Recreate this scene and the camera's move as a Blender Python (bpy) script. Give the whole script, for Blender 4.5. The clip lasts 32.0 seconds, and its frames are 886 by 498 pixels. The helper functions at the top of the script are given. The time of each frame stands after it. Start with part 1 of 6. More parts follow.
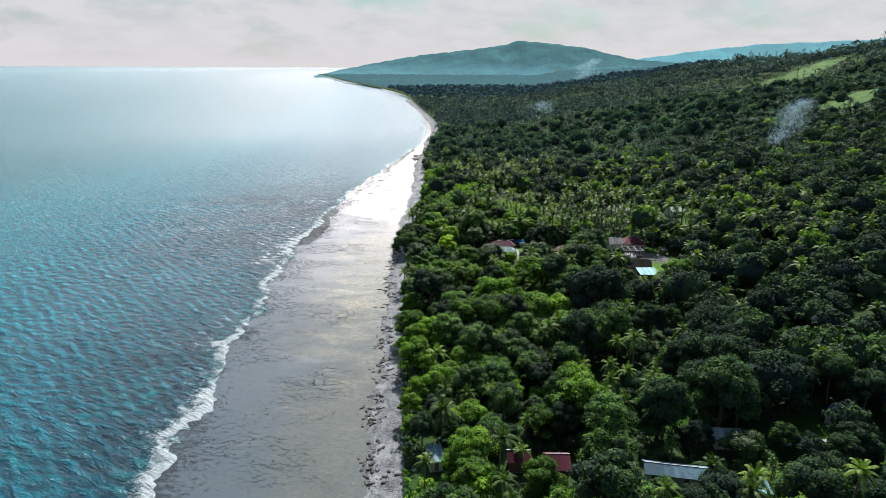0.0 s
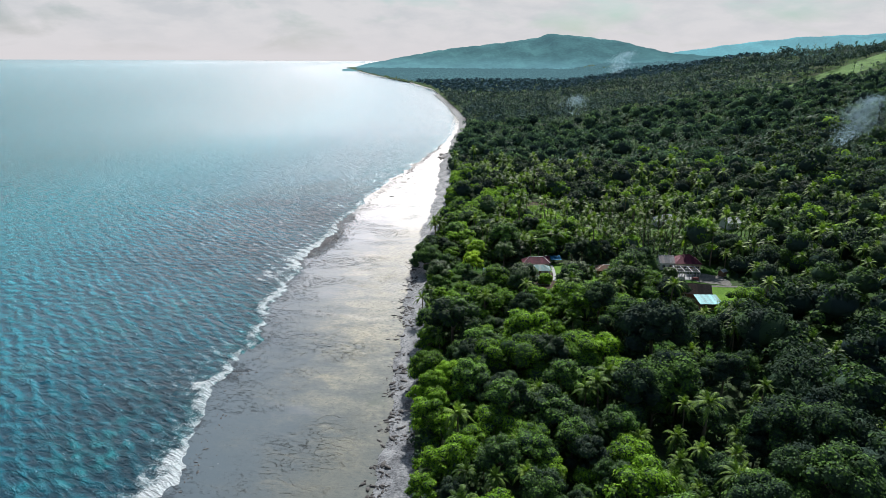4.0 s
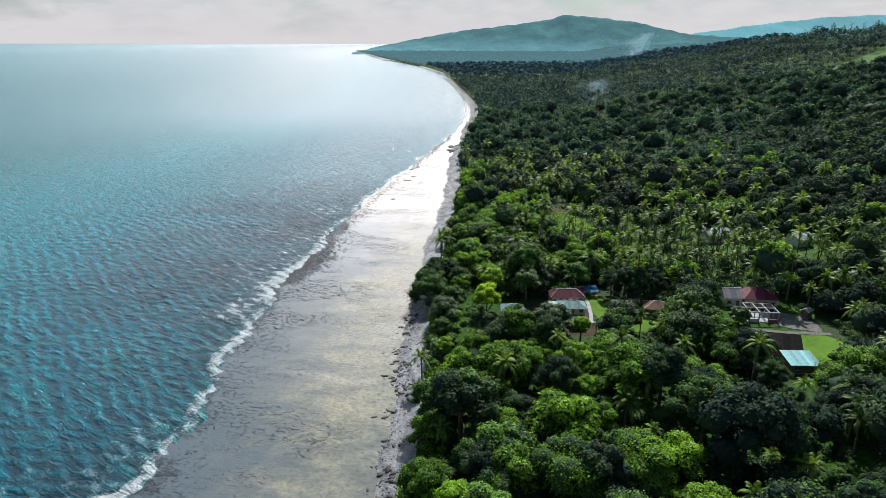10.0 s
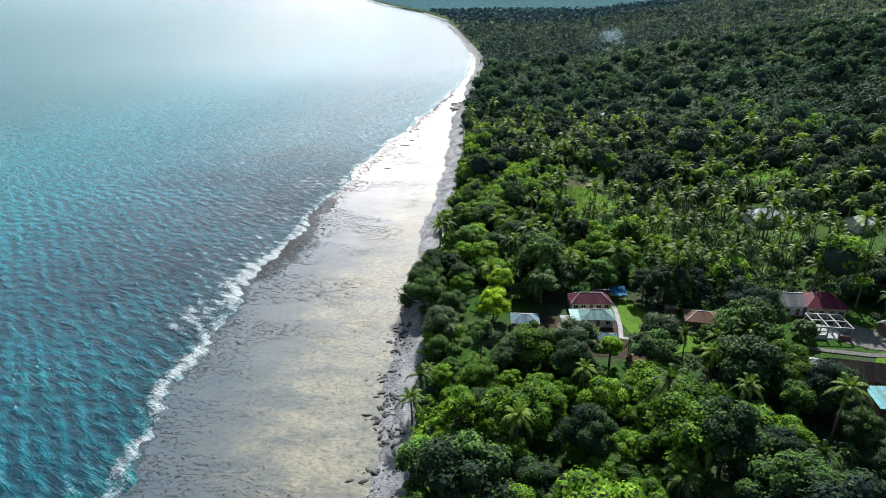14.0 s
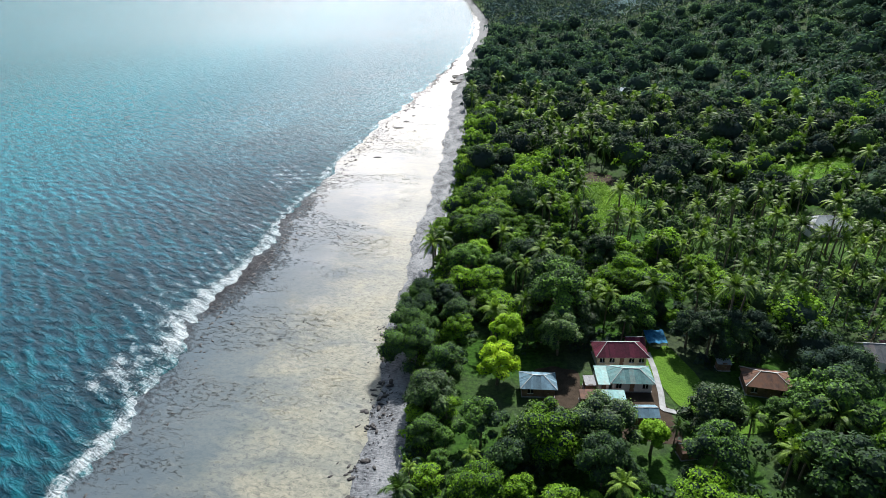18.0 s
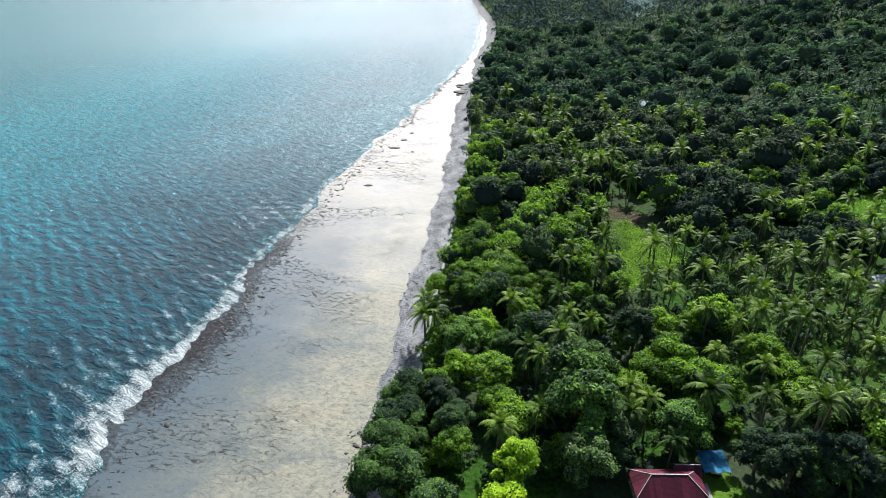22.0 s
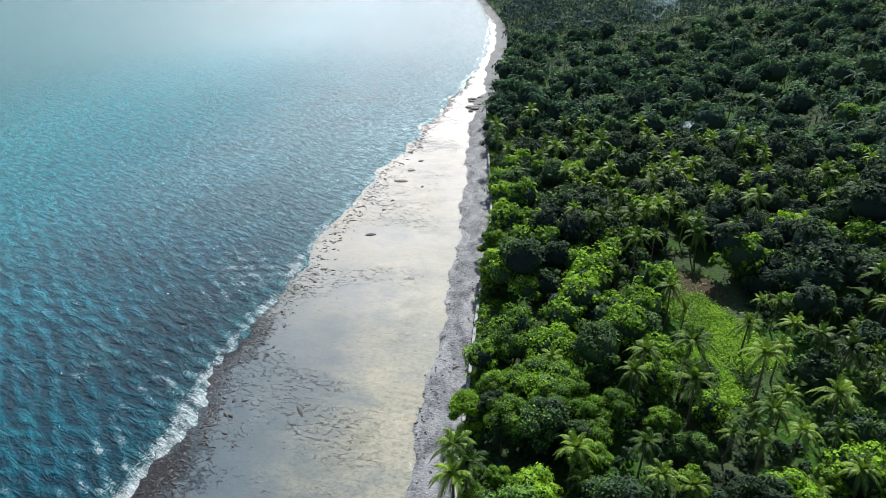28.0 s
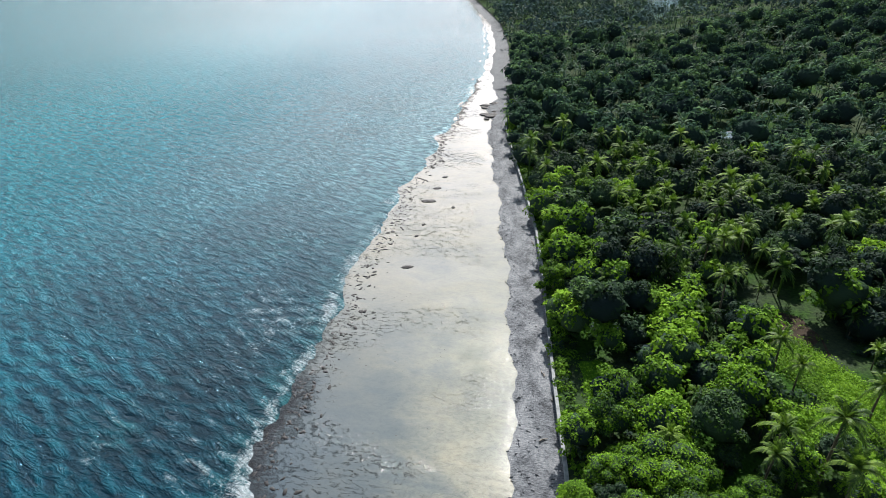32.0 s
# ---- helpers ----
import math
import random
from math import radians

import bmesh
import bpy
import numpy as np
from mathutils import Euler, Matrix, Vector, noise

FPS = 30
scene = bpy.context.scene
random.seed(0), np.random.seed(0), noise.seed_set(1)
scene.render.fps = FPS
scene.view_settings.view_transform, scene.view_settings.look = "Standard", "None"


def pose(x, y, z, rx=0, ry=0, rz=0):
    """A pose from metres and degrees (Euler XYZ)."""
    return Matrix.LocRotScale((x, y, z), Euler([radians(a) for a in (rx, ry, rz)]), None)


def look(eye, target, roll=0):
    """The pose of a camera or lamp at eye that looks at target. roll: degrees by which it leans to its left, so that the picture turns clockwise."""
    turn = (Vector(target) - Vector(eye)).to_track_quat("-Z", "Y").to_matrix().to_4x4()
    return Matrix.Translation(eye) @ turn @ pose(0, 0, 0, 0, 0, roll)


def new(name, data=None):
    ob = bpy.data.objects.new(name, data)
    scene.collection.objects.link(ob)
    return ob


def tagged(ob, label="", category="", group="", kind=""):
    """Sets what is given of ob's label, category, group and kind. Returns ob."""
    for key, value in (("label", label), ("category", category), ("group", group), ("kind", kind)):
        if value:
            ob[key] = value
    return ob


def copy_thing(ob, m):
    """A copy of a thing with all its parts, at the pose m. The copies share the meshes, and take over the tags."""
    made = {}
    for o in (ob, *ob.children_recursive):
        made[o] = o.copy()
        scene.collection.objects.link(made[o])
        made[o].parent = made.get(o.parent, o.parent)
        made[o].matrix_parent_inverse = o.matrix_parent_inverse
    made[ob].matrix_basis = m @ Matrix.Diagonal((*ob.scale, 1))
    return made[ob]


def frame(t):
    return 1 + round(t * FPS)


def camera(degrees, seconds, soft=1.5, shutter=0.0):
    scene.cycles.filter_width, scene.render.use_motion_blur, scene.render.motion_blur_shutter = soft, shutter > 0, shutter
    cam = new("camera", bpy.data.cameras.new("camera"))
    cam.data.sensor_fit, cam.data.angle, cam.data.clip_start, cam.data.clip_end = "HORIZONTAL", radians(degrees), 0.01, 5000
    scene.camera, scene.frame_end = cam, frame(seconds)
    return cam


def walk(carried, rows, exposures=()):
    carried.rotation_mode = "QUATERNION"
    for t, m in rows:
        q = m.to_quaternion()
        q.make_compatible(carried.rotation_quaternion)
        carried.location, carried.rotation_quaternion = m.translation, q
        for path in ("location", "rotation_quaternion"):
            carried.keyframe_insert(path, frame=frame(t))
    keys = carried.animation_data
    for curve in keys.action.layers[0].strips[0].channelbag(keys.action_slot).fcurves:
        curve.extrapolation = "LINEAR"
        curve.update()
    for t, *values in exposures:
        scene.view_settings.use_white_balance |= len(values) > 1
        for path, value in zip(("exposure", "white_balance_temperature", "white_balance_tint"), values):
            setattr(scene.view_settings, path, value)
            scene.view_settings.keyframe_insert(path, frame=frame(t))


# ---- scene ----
# ------------------------------------------------------------------ camera
FOV = 72.1


def view(x, y, z, yaw, pitch, roll):
    a, b = radians(yaw), radians(pitch)
    way = Vector((-math.sin(a) * math.cos(b), math.cos(a) * math.cos(b), math.sin(b)))
    return look((x, y, z), Vector((x, y, z)) + way * 10, roll)


cam = camera(FOV, 32.0, soft=0.7)
PATH = [
    # seconds, x, y, z, yaw, pitch, roll
    (0, -1.19, -13.85, 81.64, -4.054, -16.845, 0.380),
    (1, -0.25, -5.60, 81.32, -3.302, -16.991, 0.310),
    (2, 0.61, 2.53, 81.13, -2.628, -17.114, 0.354),
    (3, 1.22, 10.59, 81.05, -2.010, -17.264, 0.380),
    (6, 2.43, 34.84, 80.49, -0.585, -17.636, 0.305),
    (7, 2.79, 43.33, 80.27, -0.515, -17.738, 0.258),
    (8, 3.29, 51.88, 80.08, -0.395, -17.849, 0.210),
    (9, 3.79, 60.34, 79.98, -0.370, -17.978, 0.175),
    (9.5, 3.97, 64.50, 79.96, -0.342, -18.339, 0.171),
    (10, 4.14, 68.65, 79.94, -0.285, -18.888, 0.177),
    (11, 4.49, 77.09, 79.93, -0.191, -19.985, 0.147),
    (12, 4.94, 85.86, 79.89, -0.088, -21.085, 0.170),
    (13, 5.38, 94.88, 79.84, 0.033, -22.154, 0.118),
    (15.5, 6.88, 117.92, 79.48, 0.228, -25.312, 0.115),
    (16, 7.38, 122.62, 79.48, 0.292, -25.827, 0.059),
    (17, 8.28, 132.11, 79.54, 0.499, -26.488, -0.092),
    (18, 8.69, 141.63, 79.64, 0.630, -26.734, -0.260),
    (19, 9.29, 150.73, 79.66, 0.741, -26.882, -0.206),
    (20, 10.02, 159.50, 79.56, 1.005, -26.902, -0.327),
    (21, 10.71, 168.11, 79.42, 1.206, -26.851, -0.437),
    (22, 11.10, 176.36, 79.33, 1.383, -26.827, -0.376),
    (23, 11.19, 184.71, 79.24, 1.405, -26.864, -0.587),
    (24, 11.20, 193.58, 79.18, 1.431, -26.937, -0.651),
    (25, 10.93, 202.23, 79.11, 1.347, -26.925, -0.622),
    (25.5, 10.80, 206.00, 79.10, 1.420, -26.950, -0.600),
    (27.5, 7.00, 217.00, 79.40, 1.500, -27.080, -0.460),
    (28, 4.94, 219.82, 79.50, 1.463, -27.113, -0.425),
    (29, -0.42, 224.31, 79.44, 1.241, -27.202, -0.361),
    (30, -6.00, 229.17, 79.35, 1.200, -27.283, -0.442),
    (31, -10.31, 234.94, 79.35, 0.396, -27.369, -0.313),
    (32, -13.87, 241.38, 79.36, -0.953, -27.375, 0.043),
]
EXPOSURES = [(0, 0.62), (3, 0.6), (9, 0.55), (13, 0.74), (16, 0.8), (25, 0.8), (28, 0.68), (32, 0.56)]
walk(cam, [(r[0], view(*r[1:])) for r in PATH], EXPOSURES)

# ------------------------------------------------------------------ world and sun
SUN_AZ, SUN_EL = 16.0, 43.0      # degrees from +y towards +x, and above the horizon
world = bpy.data.worlds.new("world")
scene.world = world
world.use_nodes = True
wt = world.node_tree
wt.nodes.clear()


def wn(kind, **sets):
    n = wt.nodes.new(kind)
    for k, v in sets.items():
        n.inputs[k].default_value = v
    return n


def mathnode(tree, op, a, b=None, clamp=False):
    n = tree.nodes.new("ShaderNodeMath")
    n.operation, n.use_clamp = op, clamp
    for i, v in enumerate((a, b)):
        if v is None:
            continue
        if isinstance(v, (int, float)):
            n.inputs[i].default_value = v
        else:
            tree.links.new(v, n.inputs[i])
    return n.outputs[0]


def ramp(tree, fac, stops, ease=False):
    n = tree.nodes.new("ShaderNodeValToRGB")
    n.color_ramp.interpolation = "EASE" if ease else "LINEAR"
    el = n.color_ramp.elements
    while len(el) < len(stops):
        el.new(0.5)
    for e, (p, c) in zip(el, stops):
        e.position = p
        e.color = (*c, 1) if len(c) == 3 else c
    tree.links.new(fac, n.inputs[0])
    return n.outputs[0]


def mixcol(tree, fac, a, b, mode="MIX"):
    n = tree.nodes.new("ShaderNodeMix")
    n.data_type, n.blend_type = "RGBA", mode
    for i, v in ((0, fac), (6, a), (7, b)):
        if isinstance(v, (int, float)):
            n.inputs[i].default_value = v
        elif isinstance(v, tuple):
            n.inputs[i].default_value = (*v, 1)
        else:
            tree.links.new(v, n.inputs[i])
    return n.outputs[2]


sky = wt.nodes.new("ShaderNodeTexSky")
sky.sky_type, sky.sun_disc = "NISHITA", False
sky.sun_elevation, sky.sun_rotation = radians(SUN_EL), radians(SUN_AZ)
sky.air_density, sky.dust_density = 1.0, 2.5
tc = wt.nodes.new("ShaderNodeTexCoord")
sep = wt.nodes.new("ShaderNodeSeparateXYZ")
wt.links.new(tc.outputs["Generated"], sep.inputs[0])
# clouds lie in a flat layer: the direction is divided by its height
up = mathnode(wt, "MAXIMUM", sep.outputs[2], 0.0)
upd = mathnode(wt, "ADD", up, 0.3)
comb = wt.nodes.new("ShaderNodeCombineXYZ")
wt.links.new(mathnode(wt, "DIVIDE", sep.outputs[0], upd), comb.inputs[0])
wt.links.new(mathnode(wt, "DIVIDE", sep.outputs[1], upd), comb.inputs[1])
cl = wn("ShaderNodeTexNoise", Scale=2.3, Detail=7.0, Roughness=0.55, Distortion=0.3)
wt.links.new(comb.outputs[0], cl.inputs["Vector"])
cloud = ramp(wt, cl.outputs[0], [(0.27, (0.0, 0.0, 0.0)), (0.5, (1.0, 1.0, 1.0))])
cl2 = wn("ShaderNodeTexNoise", Scale=3.6, Detail=6.0, Roughness=0.6, Distortion=0.2)
wt.links.new(comb.outputs[0], cl2.inputs["Vector"])
shade = ramp(wt, cl2.outputs[0], [(0.34, (7.2, 7.7, 8.2)), (0.56, (9.2, 9.3, 9.6))])
# the sky is brightest low down below the veiled sun, and pales towards the sides and the horizon
dotn = wt.nodes.new("ShaderNodeVectorMath")
dotn.operation = "DOT_PRODUCT"
dotn.inputs[1].default_value = (math.sin(radians(SUN_AZ - 15)), math.cos(radians(SUN_AZ - 15)), 0)
wt.links.new(tc.outputs["Generated"], dotn.inputs[0])
level = mathnode(wt, "SQRT", mathnode(wt, "MAXIMUM", mathnode(wt, "SUBTRACT", 1.0, mathnode(wt, "MULTIPLY", sep.outputs[2], sep.outputs[2])), 0.02))
veil = ramp(wt, mathnode(wt, "DIVIDE", dotn.outputs["Value"], level), [(0.4, (0.0, 0.0, 0.0)), (0.68, (0.12, 0.12, 0.12)), (0.8, (0.33, 0.33, 0.33)), (0.89, (0.62, 0.62, 0.62)), (0.95, (0.95, 0.95, 0.95)), (0.985, (1.08, 1.08, 1.08))])
low = ramp(wt, sep.outputs[2], [(0.0, (1.0, 1.0, 1.0)), (0.02, (0.75, 0.75, 0.75)), (0.06, (0.3, 0.3, 0.3)), (0.12, (0.1, 0.1, 0.1)), (0.3, (0.0, 0.0, 0.0))])
thin = ramp(wt, sep.outputs[2], [(0.1, (1.0, 1.0, 1.0)), (0.55, (0.15, 0.15, 0.15))])
tint = mixcol(wt, 1.0, sky.outputs[0], (0.5, 0.86, 1.0), "MULTIPLY")
# the cloud bank lies on the sun's side; the other half of the sky is mostly clear
bank = ramp(wt, mathnode(wt, "ADD", mathnode(wt, "MULTIPLY", mathnode(wt, "DIVIDE", dotn.outputs["Value"], level), 0.5), 0.5), [(0.3, (0.6, 0.6, 0.6)), (0.85, (1.0, 1.0, 1.0))], True)
c1 = mixcol(wt, mathnode(wt, "MULTIPLY", mathnode(wt, "MULTIPLY", cloud, thin), bank), tint, shade)
c2 = mixcol(wt, mathnode(wt, "MULTIPLY", mathnode(wt, "MULTIPLY", low, 0.97), bank), c1, (9.5, 9.15, 9.45))
rise = ramp(wt, sep.outputs[2], [(0.095, (0.0, 0.0, 0.0)), (0.13, (0.8, 0.8, 0.8)), (0.2, (1.25, 1.25, 1.25)), (0.34, (1.3, 1.3, 1.3)), (0.48, (1.3, 1.3, 1.3)), (0.6, (0.85, 0.85, 0.85)), (0.75, (0.3, 0.3, 0.3)), (0.92, (0.05, 0.05, 0.05))])
glow = mixcol(wt, 1.0, mixcol(wt, 1.0, veil, rise, "MULTIPLY"), mixcol(wt, mathnode(wt, "POWER", veil, 1.5, True), (14.0, 25.0, 30.0), (31.5, 28.5, 29.4)), "MULTIPLY")
c3 = mixcol(wt, 1.0, c2, mixcol(wt, 1.0, glow, ramp(wt, cl2.outputs[0], [(0.3, (0.6, 0.6, 0.6)), (0.65, (1.0, 1.0, 1.0))]), "MULTIPLY"), "ADD")
bg = wt.nodes.new("ShaderNodeBackground")
bg.inputs[1].default_value = 0.05
wt.links.new(c3, bg.inputs[0])
wo = wt.nodes.new("ShaderNodeOutputWorld")
wt.links.new(bg.outputs[0], wo.inputs[0])

sun = new("sun", bpy.data.lights.new("sun", "SUN"))
sun.data.energy, sun.data.angle, sun.data.color = 5.7, radians(1.2), (1.0, 0.96, 0.91)
sun.matrix_world = look(
    (0, 0, 300),
    (-100 * math.sin(radians(SUN_AZ)) * math.cos(radians(SUN_EL)), -100 * math.cos(radians(SUN_AZ)) * math.cos(radians(SUN_EL)), 300 - 100 * math.sin(radians(SUN_EL))),
)


# ------------------------------------------------------------------ materials
def material(name):
    m = bpy.data.materials.new(name)
    m.use_nodes = True
    t = m.node_tree
    return m, t, t.nodes["Principled BSDF"], t.nodes["Material Output"]


def noise_of(t, scale, detail=4.0, rough=0.55, vec=None, stretch=None, distort=0.0):
    n = t.nodes.new("ShaderNodeTexNoise")
    n.inputs["Scale"].default_value, n.inputs["Detail"].default_value = scale, detail
    n.inputs["Roughness"].default_value, n.inputs["Distortion"].default_value = rough, distort
    if vec is None:
        vec = t.nodes.new("ShaderNodeTexCoord").outputs["Object"]
    if stretch:
        if len(stretch) > 3:        # turned first, so that the long way of the grain lies at that angle
            turn = t.nodes.new("ShaderNodeMapping")
            turn.inputs["Rotation"].default_value = (0, 0, radians(stretch[3]))
            t.links.new(vec, turn.inputs[0])
            vec = turn.outputs[0]
        mp = t.nodes.new("ShaderNodeMapping")
        mp.inputs["Scale"].default_value = stretch[:3]
        t.links.new(vec, mp.inputs[0])
        vec = mp.outputs[0]
    t.links.new(vec, n.inputs["Vector"])
    return n.outputs[0]


def world_place(t):
    return t.nodes.new("ShaderNodeNewGeometry").outputs["Position"]


def bump_to(t, bsdf, height, strength, distance):
    b = t.nodes.new("ShaderNodeBump")
    b.inputs["Strength"].default_value, b.inputs["Distance"].default_value = strength, distance
    t.links.new(height, b.inputs["Height"])
    t.links.new(b.outputs[0], bsdf.inputs["Normal"])
    return b


def attr(t, name):
    n = t.nodes.new("ShaderNodeAttribute")
    n.attribute_name = name
    return n.outputs["Fac"]


def plain(name, colour, rough=0.6, metal=0.0, vary=0.25, scale=3.0, bump=0.0, second=None):
    m, t, b, _ = material(name)
    n1, n2 = noise_of(t, scale, 5), noise_of(t, scale * 9, 3)
    k = mathnode(t, "ADD", mathnode(t, "MULTIPLY", n1, 0.7), mathnode(t, "MULTIPLY", n2, 0.3))
    lo = tuple(c * (1 - vary) for c in colour)
    hi = second or tuple(min(1, c * (1 + vary)) for c in colour)
    t.links.new(ramp(t, k, [(0.35, lo), (0.65, hi)]), b.inputs["Base Color"])
    b.inputs["Roughness"].default_value, b.inputs["Metallic"].default_value = rough, metal
    if rough > 0.8:
        b.inputs["Specular IOR Level"].default_value = 0.1
    if bump:
        bump_to(t, b, n2, 0.6, bump)
    return m


def leaf_material(name, dark, mid, light, through_light=0.3, vary=1.0, gloss=0.15, rough=0.6, single=0.45, lumps=0.0):
    """Foliage: each leaf differs a little, each tree and each patch of wood more."""
    m, t, b, out = material(name)
    geo = t.nodes.new("ShaderNodeNewGeometry")
    info = t.nodes.new("ShaderNodeObjectInfo")
    patch = noise_of(t, 0.07, 3, vec=geo.outputs["Position"])
    k = mathnode(t, "ADD", mathnode(t, "MULTIPLY", geo.outputs["Random Per Island"], single), mathnode(t, "MULTIPLY", patch, 1.0 - single))
    cell = t.nodes.new("ShaderNodeTexVoronoi")
    cell.voronoi_dimensions = "2D"
    cell.inputs["Scale"].default_value = 0.15
    t.links.new(geo.outputs["Position"], cell.inputs["Vector"])
    tone = t.nodes.new("ShaderNodeSeparateColor")
    t.links.new(cell.outputs["Color"], tone.inputs[0])
    k = mathnode(t, "ADD", k, mathnode(t, "MULTIPLY", mathnode(t, "SUBTRACT", tone.outputs[0], 0.5), 0.4 * vary))
    k = mathnode(t, "ADD", k, mathnode(t, "MULTIPLY", mathnode(t, "SUBTRACT", info.outputs["Random"], 0.5), 0.35 * vary))
    col = mixcol(t, 1.0, ramp(t, k, [(0.18, dark), (0.5, mid), (0.82, light)]), (1.12, 1.0, 1.3), "MULTIPLY")
    t.links.new(col, b.inputs["Base Color"])
    b.inputs["Roughness"].default_value = rough
    b.inputs["Specular IOR Level"].default_value = gloss
    if lumps:
        bump_to(t, b, noise_of(t, 2.6, 5, 0.7, vec=geo.outputs["Position"]), 1.0, lumps)
    tr = t.nodes.new("ShaderNodeBsdfTranslucent")
    t.links.new(mixcol(t, 1.0, col, (1.1, 1.2, 0.6), "MULTIPLY"), tr.inputs[0])
    mx = t.nodes.new("ShaderNodeMixShader")
    mx.inputs[0].default_value = through_light
    t.links.new(b.outputs[0], mx.inputs[1])
    t.links.new(tr.outputs[0], mx.inputs[2])
    t.links.new(mx.outputs[0], out.inputs[0])
    return m


LEAF = leaf_material("broad_leaves", (0.015, 0.032, 0.016), (0.028, 0.068, 0.017), (0.1, 0.23, 0.028), 0.2, 1.0, 0.06, 0.6)
LEAF_LIME = leaf_material("lime_leaves", (0.034, 0.085, 0.009), (0.088, 0.205, 0.014), (0.18, 0.37, 0.02), 0.28, 1.0, 0.06, 0.6)
LEAF_YELLOW = leaf_material("yellow_leaves", (0.14, 0.3, 0.008), (0.27, 0.49, 0.012), (0.4, 0.62, 0.02), 0.36)
LEAF_GREY = leaf_material("grey_green_leaves", (0.013, 0.03, 0.01), (0.034, 0.08, 0.017), (0.11, 0.215, 0.04), 0.12, 1.0, 0.12, 0.5)
PALM_LEAF = leaf_material("palm_fronds", (0.016, 0.042, 0.009), (0.054, 0.114, 0.017), (0.145, 0.255, 0.03), 0.22, 1.0, 0.14, 0.48)
# inside of the crowns: foliage mass with its shade painted into the colour
SHADE_LEAF = leaf_material("shaded_inner_leaves", (0.022, 0.04, 0.03), (0.032, 0.06, 0.036), (0.05, 0.095, 0.036), 0.03, 1.0, 0.0, 0.9, 0.45, 0.35)
# shade below the trees is put into the undergrowth's colour
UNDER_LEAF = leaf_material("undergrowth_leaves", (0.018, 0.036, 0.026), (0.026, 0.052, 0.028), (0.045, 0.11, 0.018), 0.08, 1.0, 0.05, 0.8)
# distance haze is put into this leaf colour: paler and bluer
FAR_LEAF = leaf_material("far_haze_leaves", (0.03, 0.066, 0.072), (0.042, 0.088, 0.09), (0.065, 0.12, 0.108), 0.05, 0.8, 0.0, 0.9, 0.2)
# darker copy of the broad leaves, with shade put into the colour
SHADE_TINT_LEAF = leaf_material("shade_tinted_leaves", (0.013, 0.027, 0.017), (0.02, 0.045, 0.018), (0.06, 0.135, 0.022), 0.12, 1.0, 0.03, 0.7)
MID_LEAF = leaf_material("wood_leaves", (0.014, 0.029, 0.018), (0.026, 0.06, 0.022), (0.105, 0.215, 0.042), 0.17, 1.0, 0.05, 0.7, 0.3)
# paler, bluer leaves carry the first haze of distance in their colour
BACK_LEAF = leaf_material("back_haze_leaves", (0.018, 0.042, 0.027), (0.052, 0.108, 0.055), (0.145, 0.265, 0.09), 0.14, 0.9, 0.0, 0.9, 0.3)
PALM_MID = leaf_material("grove_fronds", (0.016, 0.042, 0.011), (0.052, 0.115, 0.02), (0.14, 0.25, 0.035), 0.18, 1.0, 0.1, 0.5, 0.3)
# fronds farther off, with haze mixed into their colour
PALM_BACK = leaf_material("back_haze_fronds", (0.022, 0.05, 0.032), (0.07, 0.135, 0.075), (0.17, 0.28, 0.12), 0.1, 0.8, 0.05, 0.6, 0.25)
LIME_MID = leaf_material("light_wood_leaves", (0.024, 0.062, 0.009), (0.085, 0.195, 0.017), (0.19, 0.37, 0.026), 0.26, 1.0, 0.04, 0.7, 0.3)
# haze over the farther wood is mixed into these leaf colours
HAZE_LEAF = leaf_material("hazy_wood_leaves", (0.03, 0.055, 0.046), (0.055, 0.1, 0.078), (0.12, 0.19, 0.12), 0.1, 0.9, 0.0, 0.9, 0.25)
BARK = plain("grey_bark", (0.14, 0.115, 0.09), 0.9, 0, 0.35, 2.0, 0.02)


def ground_material():
    m, t, b, _ = material("wooded_ground")
    p = world_place(t)
    n1, n2 = noise_of(t, 0.05, 5, vec=p), noise_of(t, 1.3, 6, vec=p)
    grass = ramp(t, n2, [(0.3, (0.01, 0.03, 0.006)), (0.7, (0.035, 0.09, 0.012))])
    soil = ramp(t, n2, [(0.3, (0.03, 0.038, 0.03)), (0.7, (0.05, 0.058, 0.038))])
    t.links.new(mixcol(t, ramp(t, n1, [(0.42, (1.0, 1.0, 1.0)), (0.6, (0.25, 0.25, 0.25))]), soil, grass), b.inputs["Base Color"])
    b.inputs["Roughness"].default_value, b.inputs["Specular IOR Level"].default_value = 0.95, 0.04
    bump_to(t, b, n2, 0.8, 0.25)
    return m


def grass_material(name, a, c):
    m, t, b, _ = material(name)
    p = world_place(t)
    n1, n2 = noise_of(t, 0.12, 5, vec=p), noise_of(t, 2.2, 6, 0.65, vec=p)
    k = mathnode(t, "ADD", mathnode(t, "MULTIPLY", n1, 0.6), mathnode(t, "MULTIPLY", n2, 0.4))
    t.links.new(ramp(t, k, [(0.35, a), (0.65, c)]), b.inputs["Base Color"])
    b.inputs["Roughness"].default_value, b.inputs["Specular IOR Level"].default_value = 0.9, 0.08
    bump_to(t, b, n2, 0.9, 0.3)
    return m


GROUND = ground_material()
GRASS = grass_material("lawn_grass", (0.034, 0.08, 0.01), (0.085, 0.175, 0.016))
# lawn grass at half brightness: shade below the palms put into the colour
GROVE_GRASS = grass_material("grove_grass", (0.016, 0.04, 0.01), (0.045, 0.1, 0.015))
HILL_GRASS = grass_material("hill_grass", (0.022, 0.06, 0.012), (0.075, 0.155, 0.03))
MEADOW = grass_material("rough_meadow_grass", (0.045, 0.12, 0.008), (0.11, 0.25, 0.014))
